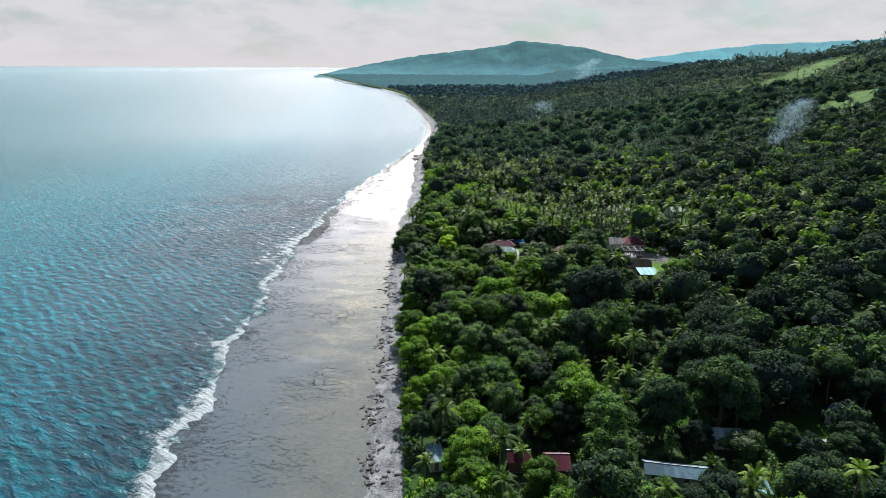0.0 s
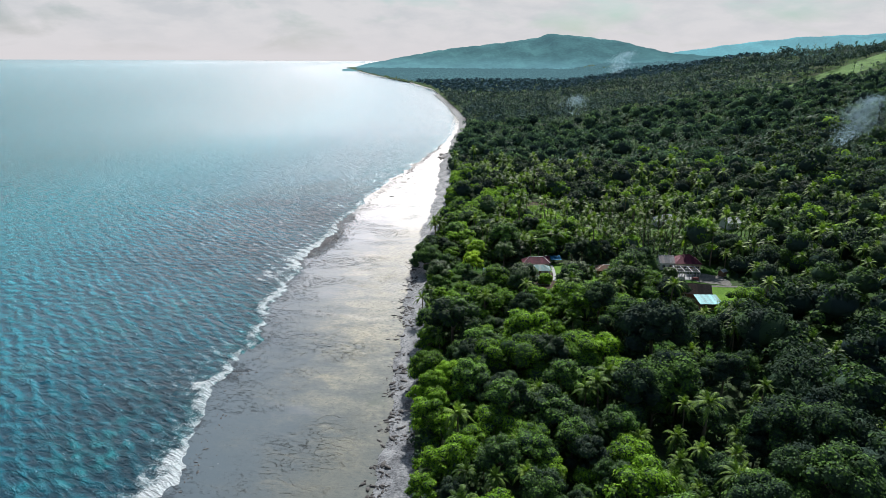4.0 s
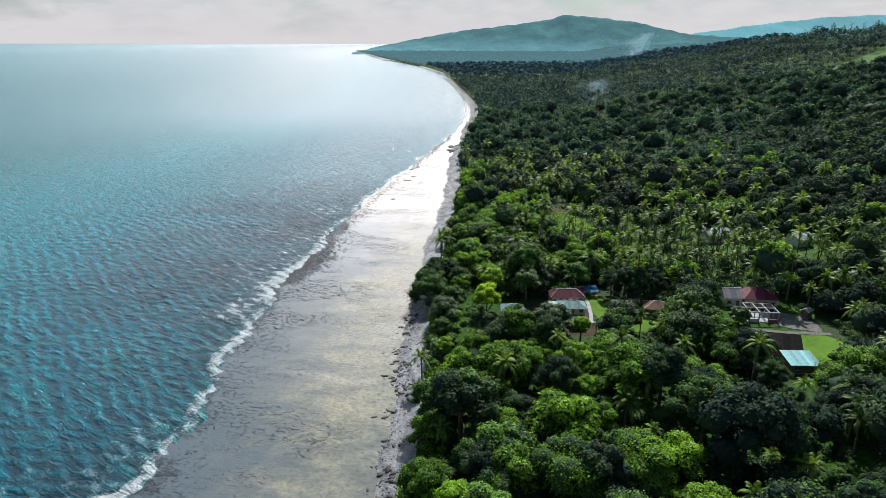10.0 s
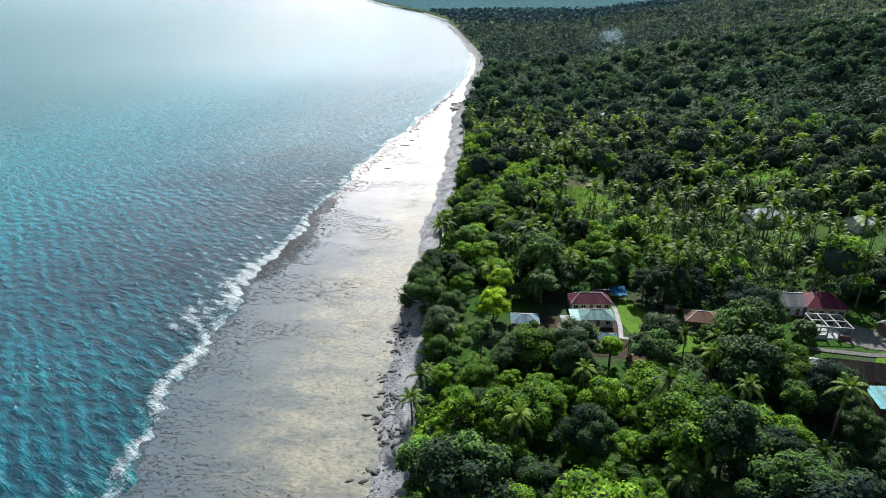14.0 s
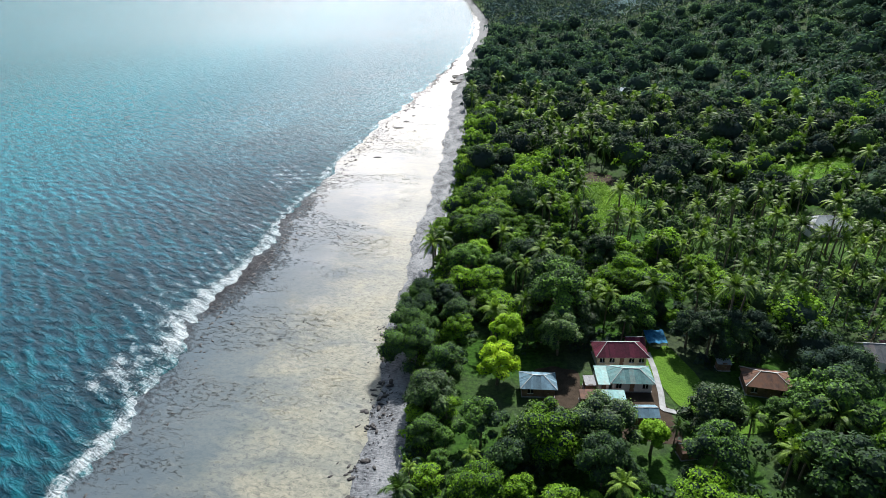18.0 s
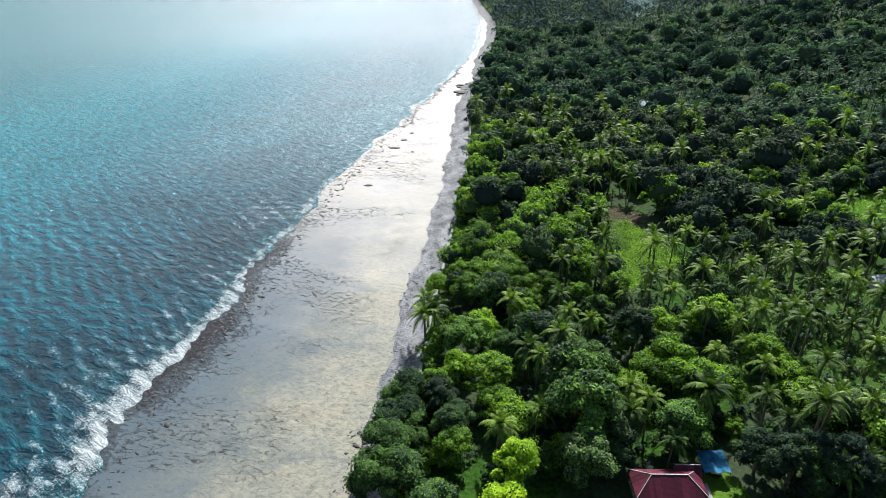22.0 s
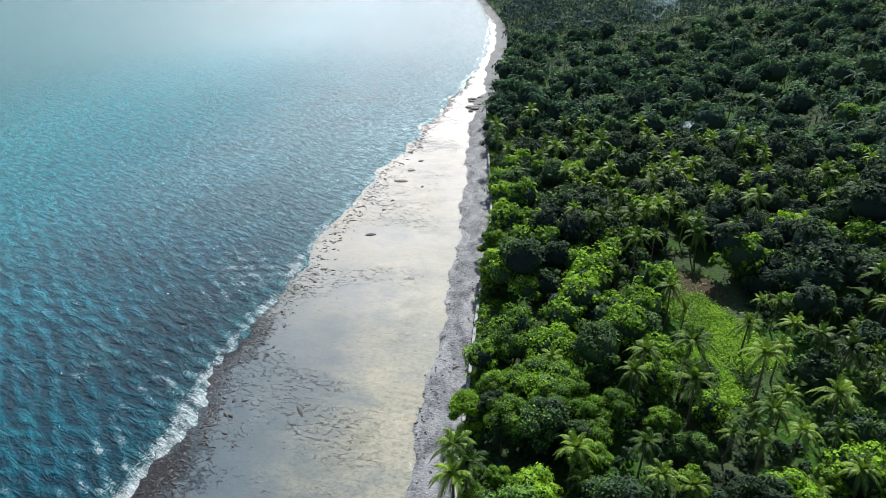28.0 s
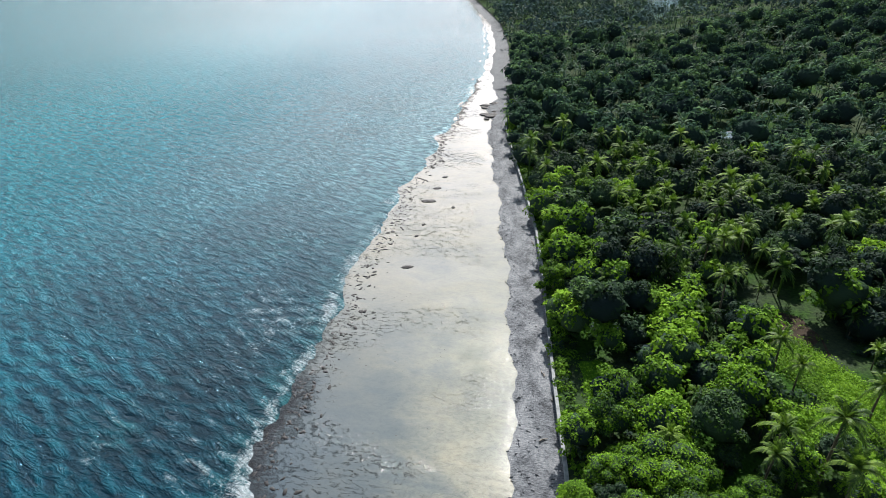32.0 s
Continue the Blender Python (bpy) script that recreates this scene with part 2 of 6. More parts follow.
SOIL = plain("bare_brown_soil", (0.04, 0.03, 0.022), 0.95, 0, 0.4, 0.6, 0.1)


def sea_material():
    m, t, b, out = material("sea_water")
    p = world_place(t)
    off = attr(t, "offshore")         # metres out from the reef's edge
    ripple = attr(t, "ripple")        # how much of the wave field is too fine for the mesh there
    crest = attr(t, "crest")          # height on the wave
    deep = ramp(t, mathnode(t, "DIVIDE", off, 300.0), [(0.0, (0.004, 0.07, 0.08)), (0.03, (0.0012, 0.05, 0.07)), (0.15, (0.0015, 0.08, 0.112)), (0.32, (0.003, 0.125, 0.165)), (0.6, (0.003, 0.16, 0.195)), (1.0, (0.006, 0.115, 0.13))])
    near = ramp(t, mathnode(t, "DIVIDE", off, 110.0), [(0.0, (0.3, 0.3, 0.3)), (0.12, (0.9, 0.9, 0.9)), (0.6, (0.6, 0.6, 0.6)), (1.0, (0.0, 0.0, 0.0))])
    # pale sand pockets in the sea bed show as turquoise patches
    spots = ramp(t, noise_of(t, 0.055, 5, 0.62, vec=p, stretch=(1.0, 0.8, 1.0, 20), distort=0.9), [(0.53, (0.0, 0.0, 0.0)), (0.68, (1.0, 1.0, 1.0))])
    dk = ramp(t, noise_of(t, 0.024, 4, 0.6, vec=p), [(0.4, (1.2, 1.2, 1.2)), (0.62, (0.4, 0.5, 0.55))])
    col = mixcol(t, near, deep, mixcol(t, 1.0, deep, dk, "MULTIPLY"))
    col = mixcol(t, mathnode(t, "MULTIPLY", spots, near), col, (0.004, 0.1, 0.115))
    sepp = t.nodes.new("ShaderNodeSeparateXYZ")
    t.links.new(p, sepp.inputs[0])
    along = mathnode(t, "DIVIDE", sepp.outputs[1], 1000.0)
    # a pale tint up the coast puts sky glare on the water into the colour
    shallow = mathnode(t, "MULTIPLY", ramp(t, mathnode(t, "DIVIDE", off, 130.0), [(0.0, (0.75, 0.75, 0.75)), (0.35, (0.5, 0.5, 0.5)), (1.0, (0.0, 0.0, 0.0))], True), ramp(t, along, [(0.29, (0.0, 0.0, 0.0)), (0.5, (1.0, 1.0, 1.0))], True))
    col = mixcol(t, shallow, col, (0.14, 0.25, 0.28))
    # darker stretch of water off the bend
    bend = mathnode(t, "MULTIPLY", ramp(t, along, [(0.2, (0.0, 0.0, 0.0)), (0.29, (1.0, 1.0, 1.0)), (0.36, (1.0, 1.0, 1.0)), (0.46, (0.0, 0.0, 0.0))], True), near)
    col = mixcol(t, bend, col, mixcol(t, 1.0, col, (0.6, 0.6, 0.66), "MULTIPLY"))
    # light through the thin wave tops is painted in: crests lighter, troughs darker
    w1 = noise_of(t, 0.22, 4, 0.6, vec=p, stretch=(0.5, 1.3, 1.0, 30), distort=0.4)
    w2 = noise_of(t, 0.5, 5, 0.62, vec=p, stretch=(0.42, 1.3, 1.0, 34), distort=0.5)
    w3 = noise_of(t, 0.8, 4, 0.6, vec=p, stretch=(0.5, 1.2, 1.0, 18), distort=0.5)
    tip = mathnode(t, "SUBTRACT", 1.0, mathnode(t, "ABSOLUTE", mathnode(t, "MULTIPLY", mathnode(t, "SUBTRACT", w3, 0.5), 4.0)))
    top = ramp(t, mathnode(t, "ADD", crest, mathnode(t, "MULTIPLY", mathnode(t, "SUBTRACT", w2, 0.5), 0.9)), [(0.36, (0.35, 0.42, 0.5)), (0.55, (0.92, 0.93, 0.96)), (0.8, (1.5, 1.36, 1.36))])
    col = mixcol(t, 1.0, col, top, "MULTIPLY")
    # foam: a broken line along the reef's edge, and flecks on a few wave tops
    f1 = noise_of(t, 1.1, 9, 0.78, vec=p, distort=1.6)
    f2 = noise_of(t, 0.06, 4, 0.6, vec=p, stretch=(1.0, 0.5, 1.0, 12))
    wander = mathnode(t, "ADD", off, mathnode(t, "MULTIPLY", mathnode(t, "SUBTRACT", noise_of(t, 0.09, 4, 0.65, vec=p, stretch=(1.0, 0.6, 1.0, 8)), 0.5), 15.0))
    edge = ramp(t, mathnode(t, "DIVIDE", wander, 40.0), [(0.0, (0.2, 0.2, 0.2)), (0.03, (0.33, 0.33, 0.33)), (0.08, (0.29, 0.29, 0.29)), (0.13, (0.19, 0.19, 0.19)), (0.22, (0.13, 0.13, 0.13)), (0.5, (0.06, 0.06, 0.06)), (1.0, (0.0, 0.0, 0.0))])
    k = mathnode(t, "ADD", f1, mathnode(t, "MULTIPLY", edge, ramp(t, along, [(0.16, (1.3, 1.3, 1.3)), (0.24, (1.0, 1.0, 1.0)), (0.33, (1.0, 1.0, 1.0)), (0.44, (0.5, 0.5, 0.5))], True)))
    k = mathnode(t, "ADD", k, mathnode(t, "MULTIPLY", mathnode(t, "SUBTRACT", f2, 0.5), 0.85))
    k = mathnode(t, "ADD", k, mathnode(t, "MULTIPLY", mathnode(t, "SUBTRACT", crest, 0.5), mathnode(t, "MULTIPLY", near, 0.34)))
    k = mathnode(t, "ADD", k, mathnode(t, "MULTIPLY", bend, mathnode(t, "MULTIPLY", crest, 0.14)))
    foam = ramp(t, k, [(0.74, (0.0, 0.0, 0.0)), (0.95, (1.0, 1.0, 1.0))])
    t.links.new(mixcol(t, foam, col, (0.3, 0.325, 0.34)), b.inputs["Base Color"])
    # wavelets too small to build make the far water duller
    far = ramp(t, ripple, [(0.0, (0.04, 0.04, 0.04)), (1.0, (0.18, 0.18, 0.18))], True)
    t.links.new(mathnode(t, "ADD", mathnode(t, "MULTIPLY", foam, 0.5), far), b.inputs["Roughness"])
    b.inputs["IOR"].default_value, b.inputs["Specular IOR Level"].default_value = 1.3, 0.45
    b.inputs["Specular Tint"].default_value = (0.12, 0.74, 1.0, 1)
    h = mathnode(t, "ADD", mathnode(t, "ADD", mathnode(t, "MULTIPLY", w2, 1.3), mathnode(t, "MULTIPLY", tip, 0.15)), mathnode(t, "MULTIPLY", mathnode(t, "MULTIPLY", w1, ripple), 1.4))
    # the water lies smooth in the lee up the coast
    calm = mathnode(t, "MULTIPLY", ramp(t, along, [(0.36, (0.0, 0.0, 0.0)), (0.8, (1.0, 1.0, 1.0))], True), ramp(t, mathnode(t, "DIVIDE", off, 900.0), [(0.2, (0.75, 0.75, 0.75)), (0.9, (0.0, 0.0, 0.0))], True))
    h = mathnode(t, "MULTIPLY", mathnode(t, "MULTIPLY", h, mathnode(t, "SUBTRACT", 1.0, calm)), ramp(t, mathnode(t, "DIVIDE", off, 4000.0), [(0.15, (1.0, 1.0, 1.0)), (1.0, (0.0, 0.0, 0.0))], True))
    bump_to(t, b, h, 1.0, 1.0)
    return m


def reef_material():
    m, t, b, out = material("reef_flat")
    p = world_place(t)
    across = attr(t, "across")        # 0 at the reef's edge, 1 at the beach
    sepp = t.nodes.new("ShaderNodeSeparateXYZ")
    t.links.new(p, sepp.inputs[0])
    along = mathnode(t, "DIVIDE", sepp.outputs[1], 1000.0)
    n1 = noise_of(t, 0.05, 5, 0.6, vec=p, distort=0.5)
    n2 = noise_of(t, 0.9, 9, 0.76, vec=p, stretch=(0.8, 1.3, 1, 12), distort=0.7)
    n3 = noise_of(t, 2.5, 5, 0.65, vec=p)
    n4 = noise_of(t, 0.13, 7, 0.66, vec=p, stretch=(0.7, 1.2, 1, 10), distort=0.5)
    # the flat is rocky towards the surf as far as the bend, smooth sand beyond it
    rocky = ramp(t, along, [(0.31, (1.0, 1.0, 1.0)), (0.4, (0.12, 0.12, 0.12))], True)
    k1 = mathnode(t, "ADD", mathnode(t, "MULTIPLY", n1, 0.5), mathnode(t, "MULTIPLY", n4, 0.5))
    sand = ramp(t, k1, [(0.34, (0.14, 0.152, 0.145)), (0.5, (0.19, 0.19, 0.16)), (0.68, (0.235, 0.218, 0.165))])
    # fine wrinkles of weed and rubble
    sand = mixcol(t, ramp(t, along, [(0.26, (1.0, 1.0, 1.0)), (0.37, (0.25, 0.25, 0.25))], True), sand, mixcol(t, 1.0, sand, ramp(t, n2, [(0.36, (0.5, 0.52, 0.56)), (0.5, (0.97, 0.97, 0.97)), (0.66, (1.32, 1.3, 1.25))]), "MULTIPLY"))
    # first stretch of the flat is weedy and grey
    weedy = ramp(t, mathnode(t, "ADD", along, mathnode(t, "MULTIPLY", mathnode(t, "SUBTRACT", n4, 0.5), 0.2)), [(0.12, (0.75, 0.75, 0.75)), (0.23, (0.0, 0.0, 0.0))], True)
    sand = mixcol(t, weedy, sand, (0.066, 0.078, 0.082))
    green = ramp(t, noise_of(t, 0.045, 4, 0.6, vec=p, distort=0.4), [(0.6, (0.0, 0.0, 0.0)), (0.72, (0.45, 0.45, 0.45))])
    sand = mixcol(t, green, sand, (0.055, 0.075, 0.058))
    # grey-blue belt under deeper water, then a belt of bare dark rock along the surf
    w = mathnode(t, "ADD", across, mathnode(t, "MULTIPLY", mathnode(t, "SUBTRACT", k1, 0.5), 0.75))
    w = mathnode(t, "SUBTRACT", w, ramp(t, along, [(0.255, (0.0, 0.0, 0.0)), (0.28, (0.09, 0.09, 0.09)), (0.31, (0.09, 0.09, 0.09)), (0.345, (0.0, 0.0, 0.0))], True))
    belt = mathnode(t, "MULTIPLY", rocky, ramp(t, w, [(0.1, (0.95, 0.95, 0.95)), (0.42, (0.7, 0.7, 0.7)), (0.74, (0.0, 0.0, 0.0))]))
    sand = mixcol(t, belt, sand, (0.066, 0.088, 0.108))
    edge = ramp(t, w, [(0.0, (0.36, 0.36, 0.36)), (0.06, (0.2, 0.2, 0.2)), (0.15, (0.1, 0.1, 0.1)), (0.35, (0.035, 0.035, 0.035)), (0.75, (0.0, 0.0, 0.0))])
    rim = ramp(t, across, [(0.0, (0.4, 0.4, 0.4)), (0.04, (0.12, 0.12, 0.12)), (0.09, (0.0, 0.0, 0.0))])
    patchy = ramp(t, noise_of(t, 0.035, 4, 0.6, vec=p), [(0.38, (0.3, 0.3, 0.3)), (0.6, (1.1, 1.1, 1.1))])
    side = mathnode(t, "MULTIPLY", mathnode(t, "MAXIMUM", mathnode(t, "MULTIPLY", edge, rocky), mathnode(t, "MULTIPLY", rim, 0.8)), patchy)
    k = mathnode(t, "ADD", mathnode(t, "ADD", mathnode(t, "MULTIPLY", n4, 0.3), mathnode(t, "MULTIPLY", n2, 0.7)), side)
    lump = ramp(t, k, [(0.62, (0.0, 0.0, 0.0)), (0.7, (0.5, 0.5, 0.5)), (0.84, (1.0, 1.0, 1.0))])
    # short broken ridges of rock lie across the flat in loose groups
    nv = noise_of(t, 0.42, 5, 0.62, vec=p, stretch=(0.55, 1.5, 1, 7), distort=1.6)
    line = mathnode(t, "SUBTRACT", 1.0, mathnode(t, "MULTIPLY", mathnode(t, "ABSOLUTE", mathnode(t, "SUBTRACT", nv, 0.52)), 24.0), True)
    group = ramp(t, mathnode(t, "ADD", noise_of(t, 0.04, 3, 0.55, vec=p, stretch=(0.7, 1.3, 1, 0)), mathnode(t, "MULTIPLY", mathnode(t, "SUBTRACT", n2, 0.5), 0.5)), [(0.49, (0.0, 0.0, 0.0)), (0.63, (1.0, 1.0, 1.0))])
    quiet = ramp(t, across, [(0.7, (1.0, 1.0, 1.0)), (0.88, (0.1, 0.1, 0.1))])
    broken = ramp(t, n2, [(0.5, (0.0, 0.0, 0.0)), (0.56, (1.0, 1.0, 1.0))])
    ridge = mathnode(t, "MULTIPLY", mathnode(t, "MULTIPLY", mathnode(t, "MULTIPLY", line, broken), group), mathnode(t, "MULTIPLY", quiet, ramp(t, along, [(0.3, (0.8, 0.8, 0.8)), (0.42, (0.35, 0.35, 0.35))], True)))
    dark = mathnode(t, "MAXIMUM", lump, ridge)
    rock = ramp(t, n3, [(0.3, (0.011, 0.011, 0.014)), (0.7, (0.042, 0.042, 0.047))])
    col = mixcol(t, dark, sand, rock)
    # thin foam washes over the rim
    wash = ramp(t, mathnode(t, "ADD", noise_of(t, 0.5, 9, 0.74, vec=p, distort=1.5), ramp(t, across, [(0.0, (0.2, 0.2, 0.2)), (0.06, (0.08, 0.08, 0.08)), (0.14, (0.0, 0.0, 0.0))])), [(0.68, (0.0, 0.0, 0.0)), (0.8, (0.8, 0.8, 0.8))])
    wash = mathnode(t, "MULTIPLY", wash, ramp(t, along, [(0.24, (1.0, 1.0, 1.0)), (0.33, (0.3, 0.3, 0.3))], True))
    t.links.new(mixcol(t, wash, col, (0.32, 0.34, 0.36)), b.inputs["Base Color"])
    t.links.new(ramp(t, n1, [(0.3, (0.07, 0.07, 0.07)), (0.7, (0.13, 0.13, 0.13))]), b.inputs["Roughness"])
    b.inputs["IOR"].default_value = 1.45
    pools = ramp(t, mathnode(t, "ADD", noise_of(t, 0.07, 5, 0.6, vec=p, stretch=(0.6, 1.3, 1, 0), distort=0.6), mathnode(t, "MULTIPLY", mathnode(t, "SUBTRACT", along, 0.25), 0.5)), [(0.57, (0.0, 0.0, 0.0)), (0.62, (1.0, 1.0, 1.0))])
    film = mathnode(t, "ADD", mathnode(t, "MULTIPLY", pools, 0.16), ramp(t, mathnode(t, "ADD", along, mathnode(t, "MULTIPLY", mathnode(t, "SUBTRACT", n4, 0.5), 0.05)), [(0.17, (0.08, 0.08, 0.08)), (0.27, (0.2, 0.2, 0.2)), (0.36, (0.5, 0.5, 0.5))], True))
    t.links.new(mathnode(t, "MULTIPLY", film, mathnode(t, "SUBTRACT", 1.0, mathnode(t, "MULTIPLY", dark, 0.85))), b.inputs["Specular IOR Level"])
    hgt = mathnode(t, "ADD", mathnode(t, "MULTIPLY", n3, 0.03), mathnode(t, "MULTIPLY", dark, mathnode(t, "MULTIPLY", n2, 1.2)))
    bump_to(t, b, hgt, 0.9, 0.4)
    return m


def beach_material():
    m, t, b, out = material("grey_beach")
    p = world_place(t)
    n1, n2, n3 = noise_of(t, 0.22, 6, 0.65, vec=p, stretch=(1, 0.6, 1, 0), distort=0.6), noise_of(t, 1.6, 7, 0.7, vec=p, stretch=(1, 2.2, 1, 10)), noise_of(t, 9.0, 3, vec=p)
    k = mathnode(t, "ADD", mathnode(t, "MULTIPLY", n1, 0.5), mathnode(t, "MULTIPLY", n2, 0.5))
    c = ramp(t, k, [(0.4, (0.02, 0.024, 0.03)), (0.48, (0.09, 0.098, 0.112)), (0.62, (0.225, 0.235, 0.25))])
    sepp = t.nodes.new("ShaderNodeSeparateXYZ")
    t.links.new(p, sepp.inputs[0])
    c = mixcol(t, ramp(t, mathnode(t, "DIVIDE", sepp.outputs[1], 1000.0), [(0.42, (0.0, 0.0, 0.0)), (0.6, (0.8, 0.8, 0.8))], True), c, (0.035, 0.042, 0.052))
    t.links.new(c, b.inputs["Base Color"])
    b.inputs["Roughness"].default_value = 0.85
    bump_to(t, b, mathnode(t, "ADD", n2, mathnode(t, "MULTIPLY", n3, 0.3)), 0.9, 0.2)
    return m


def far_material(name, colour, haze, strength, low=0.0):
    """Wooded hills; an emitted glow stands in for haze and thickens towards their foot."""
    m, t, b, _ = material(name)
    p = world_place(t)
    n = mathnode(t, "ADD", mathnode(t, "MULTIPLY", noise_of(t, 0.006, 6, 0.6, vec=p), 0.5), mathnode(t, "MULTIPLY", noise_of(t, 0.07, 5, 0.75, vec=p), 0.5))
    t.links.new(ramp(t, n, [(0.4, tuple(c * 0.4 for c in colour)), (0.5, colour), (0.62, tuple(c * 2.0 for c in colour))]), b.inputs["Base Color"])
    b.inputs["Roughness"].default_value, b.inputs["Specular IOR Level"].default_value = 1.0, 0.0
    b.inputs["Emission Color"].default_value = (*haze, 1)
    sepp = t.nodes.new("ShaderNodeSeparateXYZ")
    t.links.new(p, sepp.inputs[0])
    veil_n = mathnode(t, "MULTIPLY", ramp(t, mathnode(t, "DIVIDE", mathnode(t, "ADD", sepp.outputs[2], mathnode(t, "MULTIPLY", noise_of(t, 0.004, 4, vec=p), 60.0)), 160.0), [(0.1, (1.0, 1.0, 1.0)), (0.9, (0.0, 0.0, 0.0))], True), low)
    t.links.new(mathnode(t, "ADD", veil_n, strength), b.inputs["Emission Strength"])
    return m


SEA, REEF, BEACH = sea_material(), reef_material(), beach_material()
GRAVEL = plain("grey_gravel", (0.1, 0.1, 0.096), 0.95, 0, 0.35, 1.5, 0.05)
CONCRETE = plain("pale_concrete", (0.24, 0.25, 0.26), 0.85, 0, 0.25, 0.8, 0.02)
ROCK = plain("dark_reef_rock", (0.026, 0.024, 0.025), 0.8, 0, 0.5, 1.5, 0.08)


# ------------------------------------------------------------------ mesh helpers
def mesh_np(name, v, f, mat, smooth=False):
    """A mesh from arrays: v (n, 3) points, f (m, 3) or (m, 4) corner numbers."""
    me = bpy.data.meshes.new(name)
    v, f = np.asarray(v, np.float32), np.asarray(f, np.int32)
    me.vertices.add(len(v))
    me.vertices.foreach_set("co", v.ravel())
    n, k = f.shape
    me.loops.add(n * k)
    me.loops.foreach_set("vertex_index", f.ravel())
    me.polygons.add(n)
    me.polygons.foreach_set("loop_start", np.arange(0, n * k, k, dtype=np.int32))
    if smooth:
        me.polygons.foreach_set("use_smooth", np.ones(n, bool))
    me.update(calc_edges=True)
    me.validate()
    me.materials.append(mat)
    return me


def part(name, bm, mat, parent, label="", at=None):
    me = bpy.data.meshes.new(name)
    bm.to_mesh(me)
    bm.free()
    me.materials.append(mat)
    ob = new(name, me)
    ob.parent = parent
    if at is not None:
        ob.matrix_basis = at
    return tagged(ob, label) if label else ob


def grid(xs, ys, zfun):
    """Points and quads of a sheet over given lines of x and y; xs may be a table of rows."""
    X = np.asarray(xs, float)
    Y = np.asarray(ys, float)[:, None]
    if X.ndim == 1:
        X = np.repeat(X[None], len(Y), 0)
    Y = np.repeat(Y, X.shape[1], 1)
    Z = zfun(X, Y)
    v = np.stack([X, Y, Z], -1).reshape(-1, 3)
    r, c = X.shape
    i = (np.arange(r - 1)[:, None] * c + np.arange(c - 1)[None]).ravel()
    return v, np.stack([i, i + 1, i + c + 1, i + c], -1), X, Y


# ------------------------------------------------------------------ the lie of the land
SURF = ([-200, 90, 118, 147, 180, 213, 245, 271, 290, 320, 350, 385, 425, 470, 510, 560, 635, 726, 900, 1100, 1500],
        [-50, -50, -52, -52, -52, -51, -52, -50, -47, -44, -40, -35, -28, -17, -9, 2, 16, 28, 40, 36, 12])
WATER = ([-200, 93, 150, 205, 246, 272, 297, 325, 366, 400, 440, 500, 522, 552, 570, 640, 747, 871, 1052, 1232, 1420, 1700, 2150, 2310, 3035, 3203, 5400],
         [-10, -10, -8, -7, -6, -4, -3, 0, 4, 6, 8, 10, 13, 13, 20, 23, 36, 43, 37, 30, 19, 2, -72, -80, -276, -303, -710])
WALL = ([-200, 90, 150, 200, 240, 278, 293, 313, 335, 362, 380, 405, 448, 500, 540, 600, 747, 871, 1052, 1420, 1700, 2150, 3035, 5400],
        [-2, -2, -2, 0, 1, 4, 5, 7, 9, 12, 14, 16, 17, 18, 22, 32, 46, 52, 46, 28, 11, -60, -260, -700])


def surf_x(y):
    return np.interp(y, *SURF) + np.interp(y, [210, 260], [1.0, 0.55]) * (1.8 * np.sin(y * 0.11) + 1.1 * np.sin(y * 0.31 + 1 + np.sin(y * 0.07)) + 0.5 * np.sin(y * 0.83 + 2 * np.sin(y * 0.23)) + 0.3 * np.sin(y * 1.5 + 3 * np.sin(y * 0.4)))


def water_x(y):
    return np.interp(y, *WATER) + 0.7 * np.sin(y * 0.13 + 2) + 0.5 * np.sin(y * 0.43) + 0.25 * np.sin(y * 1.3)


def wall_x(y):
    return np.interp(y, *WALL)


RIDGE_Y = [0, 300, 600, 850, 1111, 1720, 2400, 3500]
RIDGE_X = [640, 680, 690, 683, 650, 780, 930, 1150]
RIDGE_Z = [90, 98, 102, 101, 79, 65, 52, 40]
FOOT_X = [120, 130, 135, 140, 190, 330, 520, 900]


def bumps(x, y):
    return 0.5 * (np.sin(x * 0.021 + 1.3 * np.sin(y * 0.011)) + np.sin(y * 0.017 + 1.7 * np.sin(x * 0.009 + 1)))


def land_z(x, y):
    """Height of the ground: a flat coastal strip, then a long wooded slope up to a ridge."""
    x, y = np.asarray(x, float), np.asarray(y, float)
    xf, xr, zr = np.interp(y, RIDGE_Y, FOOT_X), np.interp(y, RIDGE_Y, RIDGE_X), np.interp(y, RIDGE_Y, RIDGE_Z)
    k = np.clip((x - xf) / (xr - xf), 0, 1.6)
    up = np.where(k < 1, k * k * (1.6 - 0.6 * k) * 0.35 + 0.65 * k, 1 - (k - 1) ** 2 * 0.5)
    z = 2.2 + np.clip((x - wall_x(y)) * 0.012, 0, 2) + zr * up + bumps(x, y) * np.clip(k * 3, 0, 1) * 7
    return z


EYE = np.array([3.0, 60.0, 80.0])


def squash(v, start=2000.0, room=2750.0):
    """Draws what lies past two kilometres nearer along the line of sight, so that the horizon fits the scene."""
    o = v - EYE
    d = np.hypot(o[:, 0], o[:, 1])
    u = np.maximum(d - start, 0) / room
    e = np.where(d > start, start + room * u / (1 + u), d)
    k = np.where(d > 1, e / np.maximum(d, 1), 1.0)
    return EYE + o * k[:, None]


def sheet(name, v, f, mat, label, category, smooth=True, far=False):
    ob = new(name, mesh_np(name, squash(v) if far else v, f, mat, smooth))
    return tagged(ob, label, category, kind="structure")


